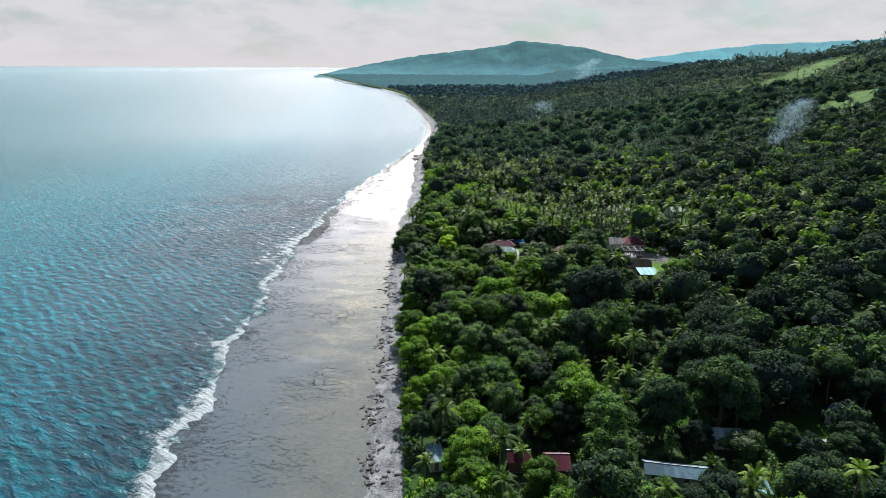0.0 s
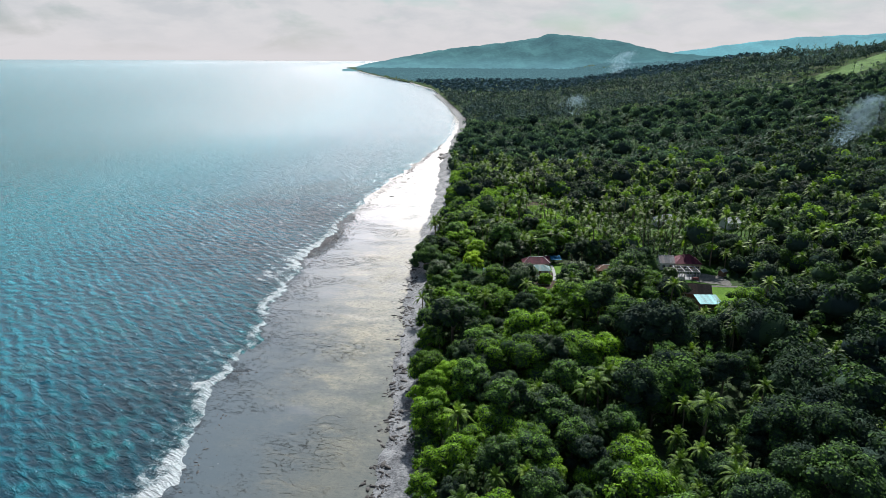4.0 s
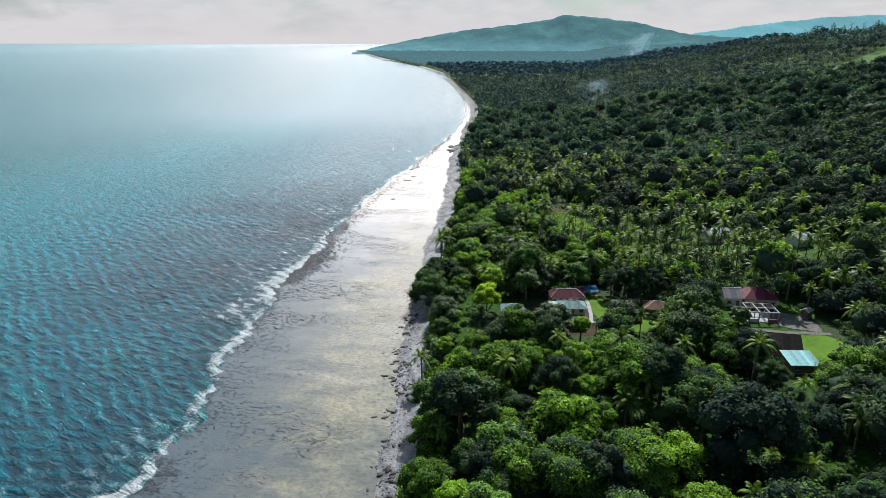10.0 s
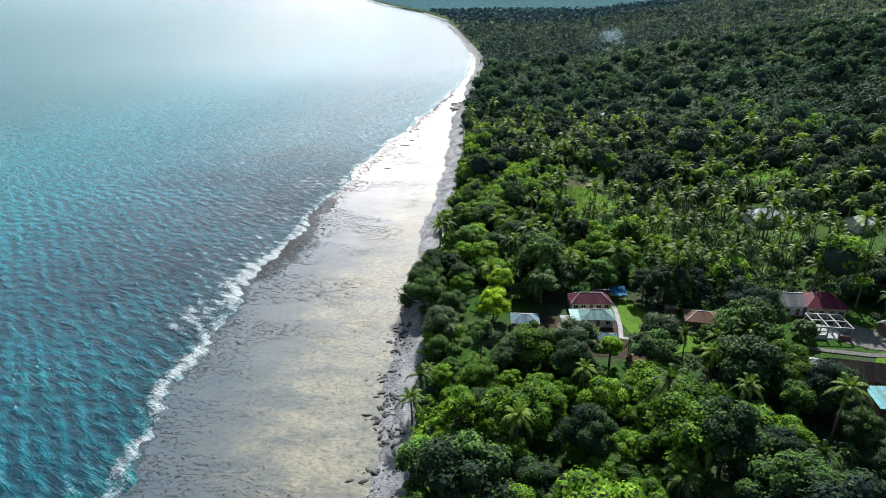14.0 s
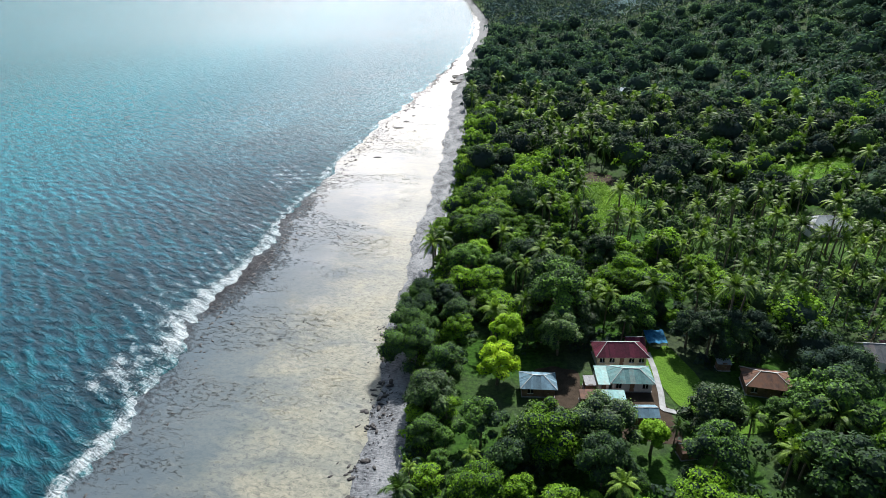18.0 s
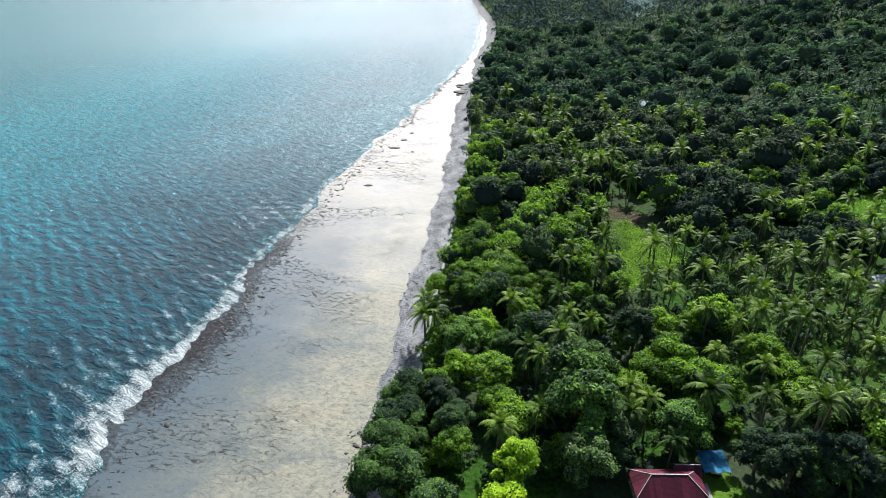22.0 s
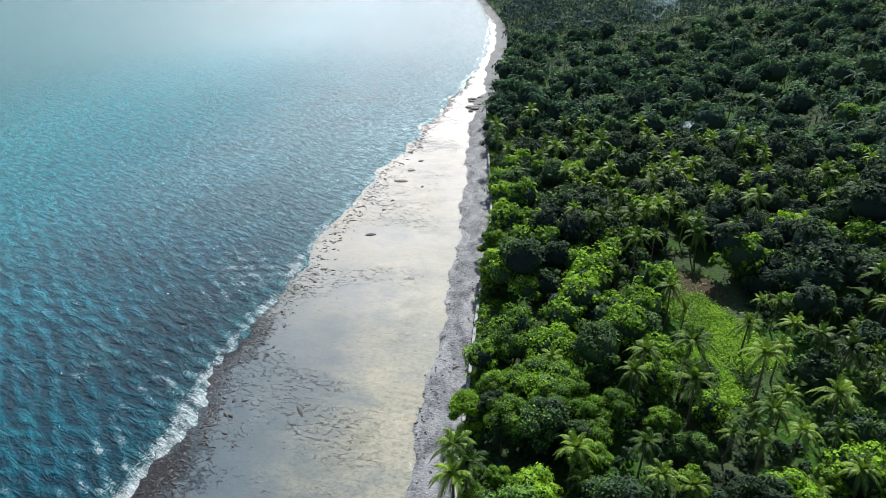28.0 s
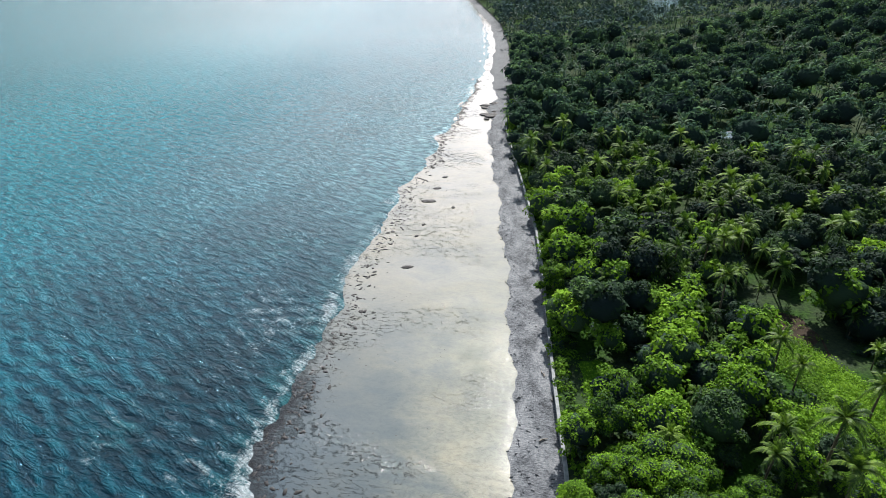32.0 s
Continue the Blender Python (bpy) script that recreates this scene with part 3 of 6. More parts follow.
# sea: one sheet from the reef's edge to the horizon, its lines of points closer near the shore
def wave_field(x, y, spacing):
    """Wind waves as a sum of short-crested trains; trains that the mesh cannot carry fade out. Shifts in x, y, z."""
    r = np.random.default_rng(5)
    sx, sy, sz = np.zeros_like(x), np.zeros_like(x), np.zeros_like(x)
    for lam in np.geomspace(1.6, 4.8, 32):
        a = radians(57 + r.normal(0, 20))
        c, s, amp = math.cos(a), math.sin(a), 0.0075 * lam * r.uniform(0.6, 1.4)
        w = np.clip((lam / spacing - 2.0) / 2.0, 0, 1) * amp
        ph = (x * c + y * s) * 2 * math.pi / lam + r.uniform(0, 6.283) + 0.6 * np.sin(x * 0.031 * s - y * 0.037 * c + r.uniform(0, 6))
        sz += w * np.cos(ph)
        sx -= 0.8 * w * c * np.sin(ph)
        sy -= 0.8 * w * s * np.sin(ph)
    return sx, sy, sz


def graded(start, fine, steady, rate, stop):
    """Distances from a start, evenly fine up to a point and then ever wider apart."""
    out = [start]
    while out[-1] < stop:
        out.append(out[-1] + fine * max(1.0, (out[-1] - steady) * rate + 1.0))
    return np.array(out)


ys = np.r_[np.arange(-120, 70, 10.0), graded(74, 0.72, 320, 0.016, 1000), np.geomspace(1015, 31000, 60)]
steps = np.r_[graded(0, 0.66, 60, 0.018, 700), np.geomspace(720, 31000, 34)]
sx = np.where(ys < 1500, surf_x(ys), np.interp(ys, WATER[0], WATER[1])) + np.interp(ys, [0, 900, 1300], [1.5, 1.5, 12])
sx = np.where(ys > 5400, -710 + 0 * ys, sx)
X = sx[:, None] - steps[None]
v, f, X, Y = grid(X, ys, lambda a, b: 0.0 * a)
off = np.repeat(steps[None], len(ys), 0)
spacing = np.maximum(np.gradient(steps)[None], np.gradient(ys)[:, None])
wx, wy, wz = wave_field(X, Y, spacing)
lull = np.clip(0.35 + off / 14, 0, 1) * np.interp(Y, [300, 600], [1.0, 0.6])
breaker = np.exp(-((off - 3.0) / 2.0) ** 2) * 0.45 * (0.6 + 0.4 * np.sin(Y * 0.21)) * np.clip((900 - Y) / 300, 0, 1)
v[:, 0] += (wx * lull * np.clip(off / 4, 0, 1)).ravel()
v[:, 1] += (wy * lull).ravel()
v[:, 2] = (wz * lull + breaker).ravel() + 0.05 - ((X - 3) ** 2 + (Y - 60) ** 2).ravel() / 12.7e6
sea = sheet("sea", v, f[:, ::-1], SEA, "teal rippled sea with white surf along a reef", "sea", far=True)
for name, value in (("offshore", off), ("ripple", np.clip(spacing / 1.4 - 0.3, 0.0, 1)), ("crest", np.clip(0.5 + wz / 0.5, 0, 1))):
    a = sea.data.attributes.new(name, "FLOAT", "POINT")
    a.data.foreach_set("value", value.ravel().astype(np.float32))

# reef flat under a film of water
ys = np.r_[np.arange(-120, 420, 1.0), np.arange(420, 700, 2.0), np.arange(700, 1500, 8.0)]
ks = np.linspace(0, 1, 34)
X = (surf_x(ys) - 2.5)[:, None] * (1 - ks) + (water_x(ys) + 1.5)[:, None] * ks
v, f, X, Y = grid(X, ys, lambda a, b: 0.0 * a)
K = np.repeat(ks[None], len(ys), 0)
v[:, 2] = (0.12 * np.exp(-((K - 0.08) / 0.07) ** 2) + 0.02).ravel()
reef = sheet("reef_flat", v, f, REEF, "pale sand and grey rock reef flat under shallow still water", "reef")
a = reef.data.attributes.new("across", "FLOAT", "POINT")
a.data.foreach_set("value", K.ravel().astype(np.float32))

# beach
ys = np.r_[np.arange(-120, 620, 1.5), np.arange(620, 1500, 10.0)]
ks = np.linspace(0, 1, 14)
X = water_x(ys)[:, None] * (1 - ks) + (wall_x(ys) + 3)[:, None] * ks
v, f, X, Y = grid(X, ys, lambda a, b: 0.0 * a)
K = np.repeat(ks[None], len(ys), 0)
rough = 0.06 * np.sin(X * 1.7 + Y * 0.6) * np.sin(Y * 0.83) + 0.05 * np.sin(X * 3.1 - Y * 1.9)
v[:, 2] = (-0.05 + 1.5 * K ** 0.8 + rough * np.clip(K * 4, 0, 1)).ravel()
sheet("beach", v, f, BEACH, "strip of grey sand and shingle between reef and trees", "beach", far=True)

# ground
ys = np.r_[np.arange(-120, 700, 8.0), np.geomspace(700, 5400, 70)]
ks = np.linspace(0, 1, 90) ** 1.6
X = (wall_x(ys) + 0.6)[:, None] + (np.interp(ys, [0, 700, 5400], [700, 1100, 6000]))[:, None] * ks
v, f, X, Y = grid(X, ys, lambda a, b: land_z(a, b))
sheet("ground", v, f, GROUND, "wooded ground of dark soil and grass rising to a ridge", "ground", far=True)

# ------------------------------------------------------------------ trees


def unit(v):
    return v / np.maximum(np.linalg.norm(v, axis=-1, keepdims=True), 1e-9)


def leaf_cards(centres, normals, size, r, droop=0.25):
    """One pointed leaf spray at each centre, lying roughly across its normal."""
    n = len(centres)
    nn = unit(normals + [0, 0, 0.55] + r.normal(0, 0.4, (n, 3)))
    t = unit(np.cross(nn, r.normal(0, 1, (n, 3))))
    b = np.cross(nn, t)
    s = size * r.uniform(0.6, 1.35, (n, 1))
    p0 = centres + b * s * 0.5 + t * s * r.uniform(-0.3, 0.1, (n, 1))
    p1 = centres - b * s * 0.5 - t * s * r.uniform(-0.1, 0.3, (n, 1))
    p2 = centres + t * s * 0.9 - np.array([0, 0, 1]) * s * droop
    return np.stack([p0, p1, p2], 1).reshape(-1, 3), np.arange(3 * n).reshape(-1, 3)


def ball(n_lat, n_lon, r):
    th = np.linspace(0.12, math.pi - 0.35, n_lat)
    ph = np.arange(n_lon) / n_lon * 2 * math.pi
    v = np.stack([np.sin(th)[:, None] * np.cos(ph), np.sin(th)[:, None] * np.sin(ph), np.repeat(np.cos(th)[:, None], n_lon, 1)], -1)
    v = v.reshape(-1, 3) * (1 + r.normal(0, 0.1, (n_lat * n_lon, 1)))
    q = []
    for i in range(n_lat - 1):
        for j in range(n_lon):
            k = (j + 1) % n_lon
            q.append((i * n_lon + j, (i + 1) * n_lon + j, (i + 1) * n_lon + k, i * n_lon + k))
    return v, np.array(q)


def joined(pieces):
    vs, fs, n = [], [], 0
    for v, f in pieces:
        vs.append(v)
        fs.append(f + n)
        n += len(v)
    return np.concatenate(vs), np.concatenate(fs)


def tube(path, radii, sides=6):
    """A tapered round bar along a path, as four-cornered faces."""
    path = np.asarray(path, float)
    v = []
    for i, p in enumerate(path):
        d = unit(path[min(i + 1, len(path) - 1)] - path[max(i - 1, 0)])
        a = unit(np.cross(d, [0.3, 1, 0.1]))
        b = np.cross(d, a)
        ang = np.arange(sides) / sides * 2 * math.pi
        v.append(p + radii[i] * (np.cos(ang)[:, None] * a + np.sin(ang)[:, None] * b))
    f = [(i * sides + j, i * sides + (j + 1) % sides, (i + 1) * sides + (j + 1) % sides, (i + 1) * sides + j) for i in range(len(path) - 1) for j in range(sides)]
    return np.concatenate(v), np.array(f)


def lobes_of(r, height, radius, count, flat=0.7):
    """Centres and radii of the clumps that make up one crown; the outline is uneven and has gaps."""
    out = [(np.array([0, 0, height - radius * 0.75]), radius * 0.52)]
    for i in range(count):
        a = i * 2.4 + r.uniform(-0.5, 0.5)
        k = (i + 0.5) / count
        d = radius * (0.22 + 0.62 * k ** 0.6) * r.uniform(0.85, 1.15)
        z = height - radius * (0.28 + 1.15 * k ** 1.3 * r.uniform(0.7, 1.25))
        out.append((np.array([math.cos(a) * d, math.sin(a) * d, max(z, radius * 0.35)]), radius * r.uniform(0.2, 0.4)))
    return out


def crown(r, height, radius, count, leaves, size, flat=0.7, fine=(4, 7)):
    cards, cores = [], []
    for c, rad in lobes_of(r, height, radius, count, flat):
        n = int(leaves * (rad / radius) ** 1.6 * 3)
        d = unit(r.normal(0, 1, (n, 3)) + [0, 0, 0.45])
        d[:, 2] = np.where(d[:, 2] < -0.35, -d[:, 2], d[:, 2])
        p = c + d * rad * [1, 1, flat + 0.1] * r.uniform(0.84, 1.06, (n, 1)) * (1 + 0.3 * r.uniform(0, 1, (n, 1)) ** 3)
        cards.append(leaf_cards(p, d, size, r))
        if fine:
            v, q = ball(*fine, r)
            cores.append((c + v * rad * 0.88 * [1, 1, flat + 0.06], q))
    if not fine:
        v, q = ball(5, 9, r)
        cores.append((v * radius * [0.78, 0.78, 0.6] + [0, 0, height - radius * 0.95], q))
    return joined(cards), joined(cores)


def limbs(r, height, radius, thick):
    pieces = []
    top = height - radius * 0.9
    lean = r.normal(0, 0.03, 2) * height
    pieces.append(tube([(0, 0, -0.6), (lean[0] * 0.4, lean[1] * 0.4, top * 0.5), (lean[0], lean[1], top), (lean[0] * 1.2, lean[1] * 1.2, height - radius * 0.35)], [thick, thick * 0.75, thick * 0.55, thick * 0.2]))
    for i in range(5):
        a = i * 1.26 + r.uniform(-0.4, 0.4)
        s = top * r.uniform(0.55, 0.95)
        e = np.array([math.cos(a) * radius * 0.65, math.sin(a) * radius * 0.65, height - radius * r.uniform(0.6, 1.0)])
        b = np.array([lean[0] * s / top, lean[1] * s / top, s])
        pieces.append(tube([b, (b + e) / 2 + [0, 0, 0.2], e], [thick * 0.45, thick * 0.3, thick * 0.12], 5))
    return joined(pieces)


def frond(r, length, lift, az, pairs, wide):
    """A palm leaf: a drooping rib with a row of narrow leaflets down each side."""
    s = np.linspace(0, 1, pairs + 1)
    out = length * (s * math.cos(lift) * (1 - 0.18 * s))
    z = length * (s * math.sin(lift) - 0.48 * s ** 2.4 * (0.6 + 0.5 * math.cos(lift)))
    d, e = np.array([math.cos(az), math.sin(az), 0]), np.array([-math.sin(az), math.cos(az), 0])
    rib = out[:, None] * d + z[:, None] * [0, 0, 1]
    v, f = [], []
    for i in range(1, pairs + 1):
        w = wide * math.sin(math.pi * min(0.97, 0.16 + 0.8 * s[i])) ** 0.7 * r.uniform(0.8, 1.15)
        step = rib[i] - rib[i - 1]
        for side in (1, -1):
            tip = rib[i] + side * e * w + step * 0.9 - np.array([0, 0, 0.38 * w])
            n = len(v)
            v += [rib[i - 1], rib[i - 1] + step * 1.0, tip + step * 0.3, tip - step * 0.25]
            f.append((n, n + 1, n + 2, n + 3))
    return np.array(v), np.array(f)


def palm_head(r, length, count, pairs, wide):
    pieces = []
    for i in range(count):
        k = i / count
        pieces.append(frond(r, length * r.uniform(0.82, 1.1), 1.3 - 1.6 * k + r.uniform(-0.12, 0.12), i * 2.4 + r.uniform(-0.3, 0.3), pairs, wide))
    return joined(pieces)


def palm_stem(r, height):
    lean = r.uniform(-0.09, 0.09, 2) * height
    return [(0, 0, -0.6), (lean[0] * 0.15, lean[1] * 0.15, height * 0.35), (lean[0] * 0.5, lean[1] * 0.5, height * 0.7), (lean[0], lean[1], height)]


def tree_thing(name, stem, leaves, core, mat, label, category, group):
    """A tree at the origin: an Empty with a trunk and a crown, whose inner leaves lie under the crown."""
    root = new(name)
    root.empty_display_size = 0.5
    t = new("trunk", mesh_np("trunk", *stem, BARK, True))
    t.parent = root
    c = new("crown", mesh_np("crown", *leaves, mat))
    c.parent = root
    if core is not None:
        # core whose colour stands in for shade between the leaf clumps
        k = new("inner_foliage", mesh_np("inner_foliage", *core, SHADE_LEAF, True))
        k.parent = c
    return tagged(root, label, category, group)


# kinds: built once each, then copied
BROAD, LIME, PALMS = [], [], []
for i in range(7):
    r = np.random.default_rng(100 + i)
    h, rad = 8.5 + 0.7 * i, 4.2 + 0.35 * (i % 4)
    cr, core = crown(r, h, rad, 16 + i % 4, 430, 0.33, 0.62 + 0.08 * (i % 3))
    BROAD.append(((limbs(r, h, rad, 0.32), cr, core), h, rad))
for i in range(4):
    r = np.random.default_rng(200 + i)
    h, rad = 7.5 + i, 3.9 + 0.4 * i
    cr, core = crown(r, h, rad, 16, 440, 0.32, 0.5)
    LIME.append(((limbs(r, h, rad, 0.26), cr, core), h, rad))
for i in range(6):
    r = np.random.default_rng(300 + i)
    h = 6.6 + 0.95 * i
    st = palm_stem(r, h)
    hv, hf = palm_head(r, 4.2, 19, 13, 0.52)
    PALMS.append(((tube(st, [0.26, 0.2, 0.17, 0.14]), (hv + np.array(st[-1]), hf), None), h))


def lod_broad(r, leaves, size, core, count=10):
    h, rad = r.uniform(8, 12.5), r.uniform(4.0, 5.4)
    cr, co = crown(r, h, rad, count, leaves, size, 0.7, None)
    return (cr, co)


def lod_palm(r, count, pairs):
    h = r.uniform(6.5, 11.5)
    st = palm_stem(r, h)
    hv, hf = palm_head(r, 4.0, count, pairs, 0.7 if pairs > 4 else 0.6)
    return joined([tube([st[0], st[3]], [0.24, 0.15], 4), (hv + np.array(st[-1]), hf)])


def far_blob(r, n=30, size=1.9):
    """A tree far off: a dome of leaf masses with a broken outline."""
    h, rad = r.uniform(7, 11.5), r.uniform(3.8, 5.6)
    d = unit(r.normal(0, 1, (n, 3)) + [0, 0, 0.9])
    d[:, 2] = np.abs(d[:, 2])
    return leaf_cards(d * [rad, rad, rad * 0.8] * r.uniform(0.7, 1.05, (n, 1)) + [0, 0, h - rad * 0.8], d, size, r)


NEAR_B = [lod_broad(np.random.default_rng(500 + i), 190, 0.46, True, 13) for i in range(8)]
MID_B = [lod_broad(np.random.default_rng(520 + i), 95, 0.66, True, 11) for i in range(8)]
BACK_B = [lod_broad(np.random.default_rng(530 + i), 44, 0.95, True, 8) for i in range(8)]
FAR_B = [far_blob(np.random.default_rng(540 + i)) for i in range(10)]
DIST_B = [far_blob(np.random.default_rng(550 + i), 16, 3.0) for i in range(10)]
NEAR_P = [lod_palm(np.random.default_rng(560 + i), 18, 7) for i in range(6)]
MID_P = [lod_palm(np.random.default_rng(580 + i), 14, 6) for i in range(6)]
FAR_P = [lod_palm(np.random.default_rng(590 + i), 11, 4) for i in range(5)]


DIST_P = [lod_palm(np.random.default_rng(595 + i), 7, 2) for i in range(5)]


def lod_bush(r):
    h, rad = r.uniform(1.6, 3.2), r.uniform(1.5, 2.4)
    cr, co = crown(r, h, rad, 4, 30, 0.5)
    return cr


def scatter(variants, places, r):
    """All trees of one stretch as one pair of arrays. places: rows of x, y, z, scale."""
    vs, fs, n = [], [], 0
    pick = r.integers(0, len(variants), len(places))
    for k, (bv, bf) in enumerate(variants):
        some = places[pick == k]
        if not len(some):
            continue
        a = r.uniform(0, 6.283, len(some))
        c, s = np.cos(a), np.sin(a)
        x = bv[None, :, 0] * c[:, None] - bv[None, :, 1] * s[:, None]
        y = bv[None, :, 0] * s[:, None] + bv[None, :, 1] * c[:, None]
        z = np.repeat(bv[None, :, 2], len(some), 0)
        w = np.stack([x, y, z], -1) * some[:, None, 3:4] + some[:, None, :3]
        vs.append(w.reshape(-1, 3))
        fs.append((bf[None] + (np.arange(len(some)) * len(bv))[:, None, None]).reshape(-1, bf.shape[1]) + n)
        n += len(some) * len(bv)
    return np.concatenate(vs), np.concatenate(fs)


# open places without trees: x, y, half width, half length, turn in degrees
CLEAR = [
    (40, 233, 11, 13, 0),        # yard of the red-roofed house
    (54, 234, 5, 14, 8),        # its lawn
    (25.6, 232.2, 5, 7, 0),
    (52.3, 248.5, 3, 3, 0),
    (69, 232, 6, 7, -10),
    (77.5, 235, 4, 4, 0),
    (61, 227, 5, 6, 0),
    (98, 233, 11, 13, -6),      # yard of the house with the unfinished porch
    (89, 212, 9, 9, -8),
    (104, 213, 7, 9, -35),
    (93, 201.4, 6, 6, 0),
    (109, 226, 5, 6, 0),
    (118, 303, 9, 7, 0),        # white hip-roofed house in the palm grove
    (143.5, 292, 6, 6, 0),
    (141, 353, 15, 5.5, 8),      # bright strip of grass
    (62, 347, 8, 10, 0),         # bare soil
    (63, 331, 6.5, 14, 18),       # grass track
    (55, 317, 5, 8, 10),
    (18, 333, 4, 7, 0),
    (99, 102, 6, 6, 40),
    (68, 95, 5, 5, 0),
    (53, 84, 9, 5, -8),
    (72, 84, 6, 9, 0),
    (84, 96, 5, 5, 20),
    (29, 89, 5, 5, 0),
    (22, 91, 4, 4, 0),
    (5, 93, 3, 4, 0),
    (166, 198, 7, 6, 20),
    (105, 481, 5, 6, 0),
    (420, 526, 50, 24, 25),     # grassy slopes on the hill
    (505, 782, 96, 32, 18),
    (560, 640, 60, 14, 24),
    (30, 84, 3, 3, 0),
    (17.5, 233, 7, 11, 0),       # the yellow trees
    (42.4, 216, 4, 4, 0),
    (26, 227, 6, 5, 0),
    (26.5, 83, 7.5, 8, 0),
    (92, 194, 6, 5, 0),
    (117, 298, 9, 6, 0),
    (141, 285, 6, 6, 0),
    (55, 221, 4, 5, 0),
]


def in_clear(x, y, grow=0.0):
    hit = np.zeros(np.shape(x), bool)
    for cx, cy, hx, hy, turn in CLEAR:
        c, s = math.cos(radians(turn)), math.sin(radians(turn))
        u, w = (x - cx) * c + (y - cy) * s, -(x - cx) * s + (y - cy) * c
        hit |= (np.abs(u) < hx + grow) & (np.abs(w) < hy + grow)
    return hit


def spots(y0, y1, step, jitter, seed, inner=2.5):
    r = np.random.default_rng(seed)
    ys = np.arange(y0, y1, step)
    xs = np.arange(-800, 1500, step)
    X, Y = np.meshgrid(xs, ys)
    X = X + r.uniform(-jitter, jitter, X.shape) * step + (np.arange(len(ys)) % 2)[:, None] * step / 2
    Y = Y + r.uniform(-jitter, jitter, X.shape) * step
    X, Y = X.ravel(), Y.ravel()
    ok = (X > wall_x(Y) + np.where(Y < 270, 1.0, inner)) & (X < 0.86 * (Y + 20) + 45) & ~in_clear(X, Y, 1.5)
    return X[ok], Y[ok]


def palm_share(x, y):
    grove = np.exp(-(((x - 104) / 62) ** 2 + ((y - 287) / 54) ** 2) * 1.1)
    wave = 0.5 + 0.5 * np.sin(x * 0.035 + 2) * np.sin(y * 0.028 + 0.6)
    return np.clip(0.07 + 0.8 * grove + 0.13 * ((y < 212) & (x < 70)) + (0.2 + 0.25 * np.clip((y - 380) / 200, 0, 1)) * wave + 0.26 * np.clip((y - 335) / 60, 0, 1) - 0.16 * np.exp(-((x - wall_x(y)) / 45) ** 2), 0.015, 0.92)


X, Y = spots(72, 470, 5.7, 0.42, 11)
near = np.hypot(np.maximum(X - 8, 0), np.maximum(Y - 235, 0) * 0.9)
r = np.random.default_rng(12)
is_palm = r.uniform(0, 1, len(X)) < palm_share(X, Y)
grove = np.exp(-(((X - 104) / 62) ** 2 + ((Y - 287) / 54) ** 2) * 1.1)
keep = is_palm | (r.uniform(0, 1, len(X)) > np.maximum(grove * 0.75, np.where((X > 42) & (Y < 228), 0.45, 0.0)))
X, Y, near, is_palm = X[keep], Y[keep], near[keep], is_palm[keep]
Z = land_z(X, Y)
S = r.uniform(0.6, 1.0, len(X)) + 0.45 * r.uniform(0, 1, len(X)) ** 3
S = S + np.where((r.uniform(0, 1, len(X)) > 0.88) & ~is_palm, r.uniform(0.15, 0.45, len(X)), 0.0)
S = S * np.where(is_palm & (Y > 235), 1.04, 1.0)
S = S * np.where((X > 42) & (Y < 200) & (Y > 105) & ~is_palm, 1.18, 1.0)
order = np.argsort(near)
single = np.zeros(len(X), bool)
single[[i for i in order if not is_palm[i]][:290]] = True
single[[i for i in order if is_palm[i]][:290]] = True
made = {}
for i in np.nonzero(single)[0]:
    low = 0.72 if X[i] - wall_x(Y[i]) < 9 else 1.0
    if is_palm[i]:
        k = int(r.integers(0, len(PALMS)))
        key, spec = ("p", k), PALMS[k][0]
        args = ("coconut_palm", *spec, PALM_LEAF, "tall coconut palm with drooping green fronds among trees", "palm", "coconut palms along the coast")
    else:
        lime = r.uniform() < (0.8 if 184 < Y[i] < 208 and X[i] < 70 else 0.2 if 208 < Y[i] < 232 and X[i] < 45 else (0.4 if X[i] < 50 else 0.02) if Y[i] < 190 else 0.8 if X[i] < 55 and 280 < Y[i] < 355 else 0.6 if X[i] < 60 and Y[i] > 255 else 0.5 if X[i] < 60 else 0.3)
        k = int(r.integers(0, len(LIME if lime else BROAD)))
        key, spec = (("l" if lime else "b"), k), (LIME if lime else BROAD)[k][0]
        args = (("bright_tree", *spec, LEAF_LIME, "leafy tree with a bright light-green crown in the coastal wood", "tree", "light green trees of the coastal wood")
                if lime else ("broadleaf_tree", *spec, LEAF, "leafy tree with a dense dark-green crown in the coastal wood", "tree", "trees of the coastal wood"))
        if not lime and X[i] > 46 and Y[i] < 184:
            key, args = ("d", k), ("dark_broadleaf_tree", *spec, SHADE_TINT_LEAF, "leafy tree with a very dark glossy crown in dense wood", "tree", "very dark trees of the coastal wood")
    m = pose(X[i], Y[i], Z[i] - 0.1, 0, 0, float(r.uniform(0, 360))) @ Matrix.Diagonal((S[i] * low, S[i] * low, S[i] * low, 1))
    if key in made:
        copy_thing(made[key], m)
    else:
        made[key] = tree_thing(*args)
        made[key].matrix_basis = m


def stuff(name, variants, x, y, z, s, mat, label, category, seed, far=False, smooth=False):
    places = np.stack([x, y, z, s], -1)
    v, f = scatter(variants, places, np.random.default_rng(seed))
    if far:
        v = squash(v)
    return tagged(new(name, mesh_np(name, v, f, mat, smooth)), label, category, kind="stuff")


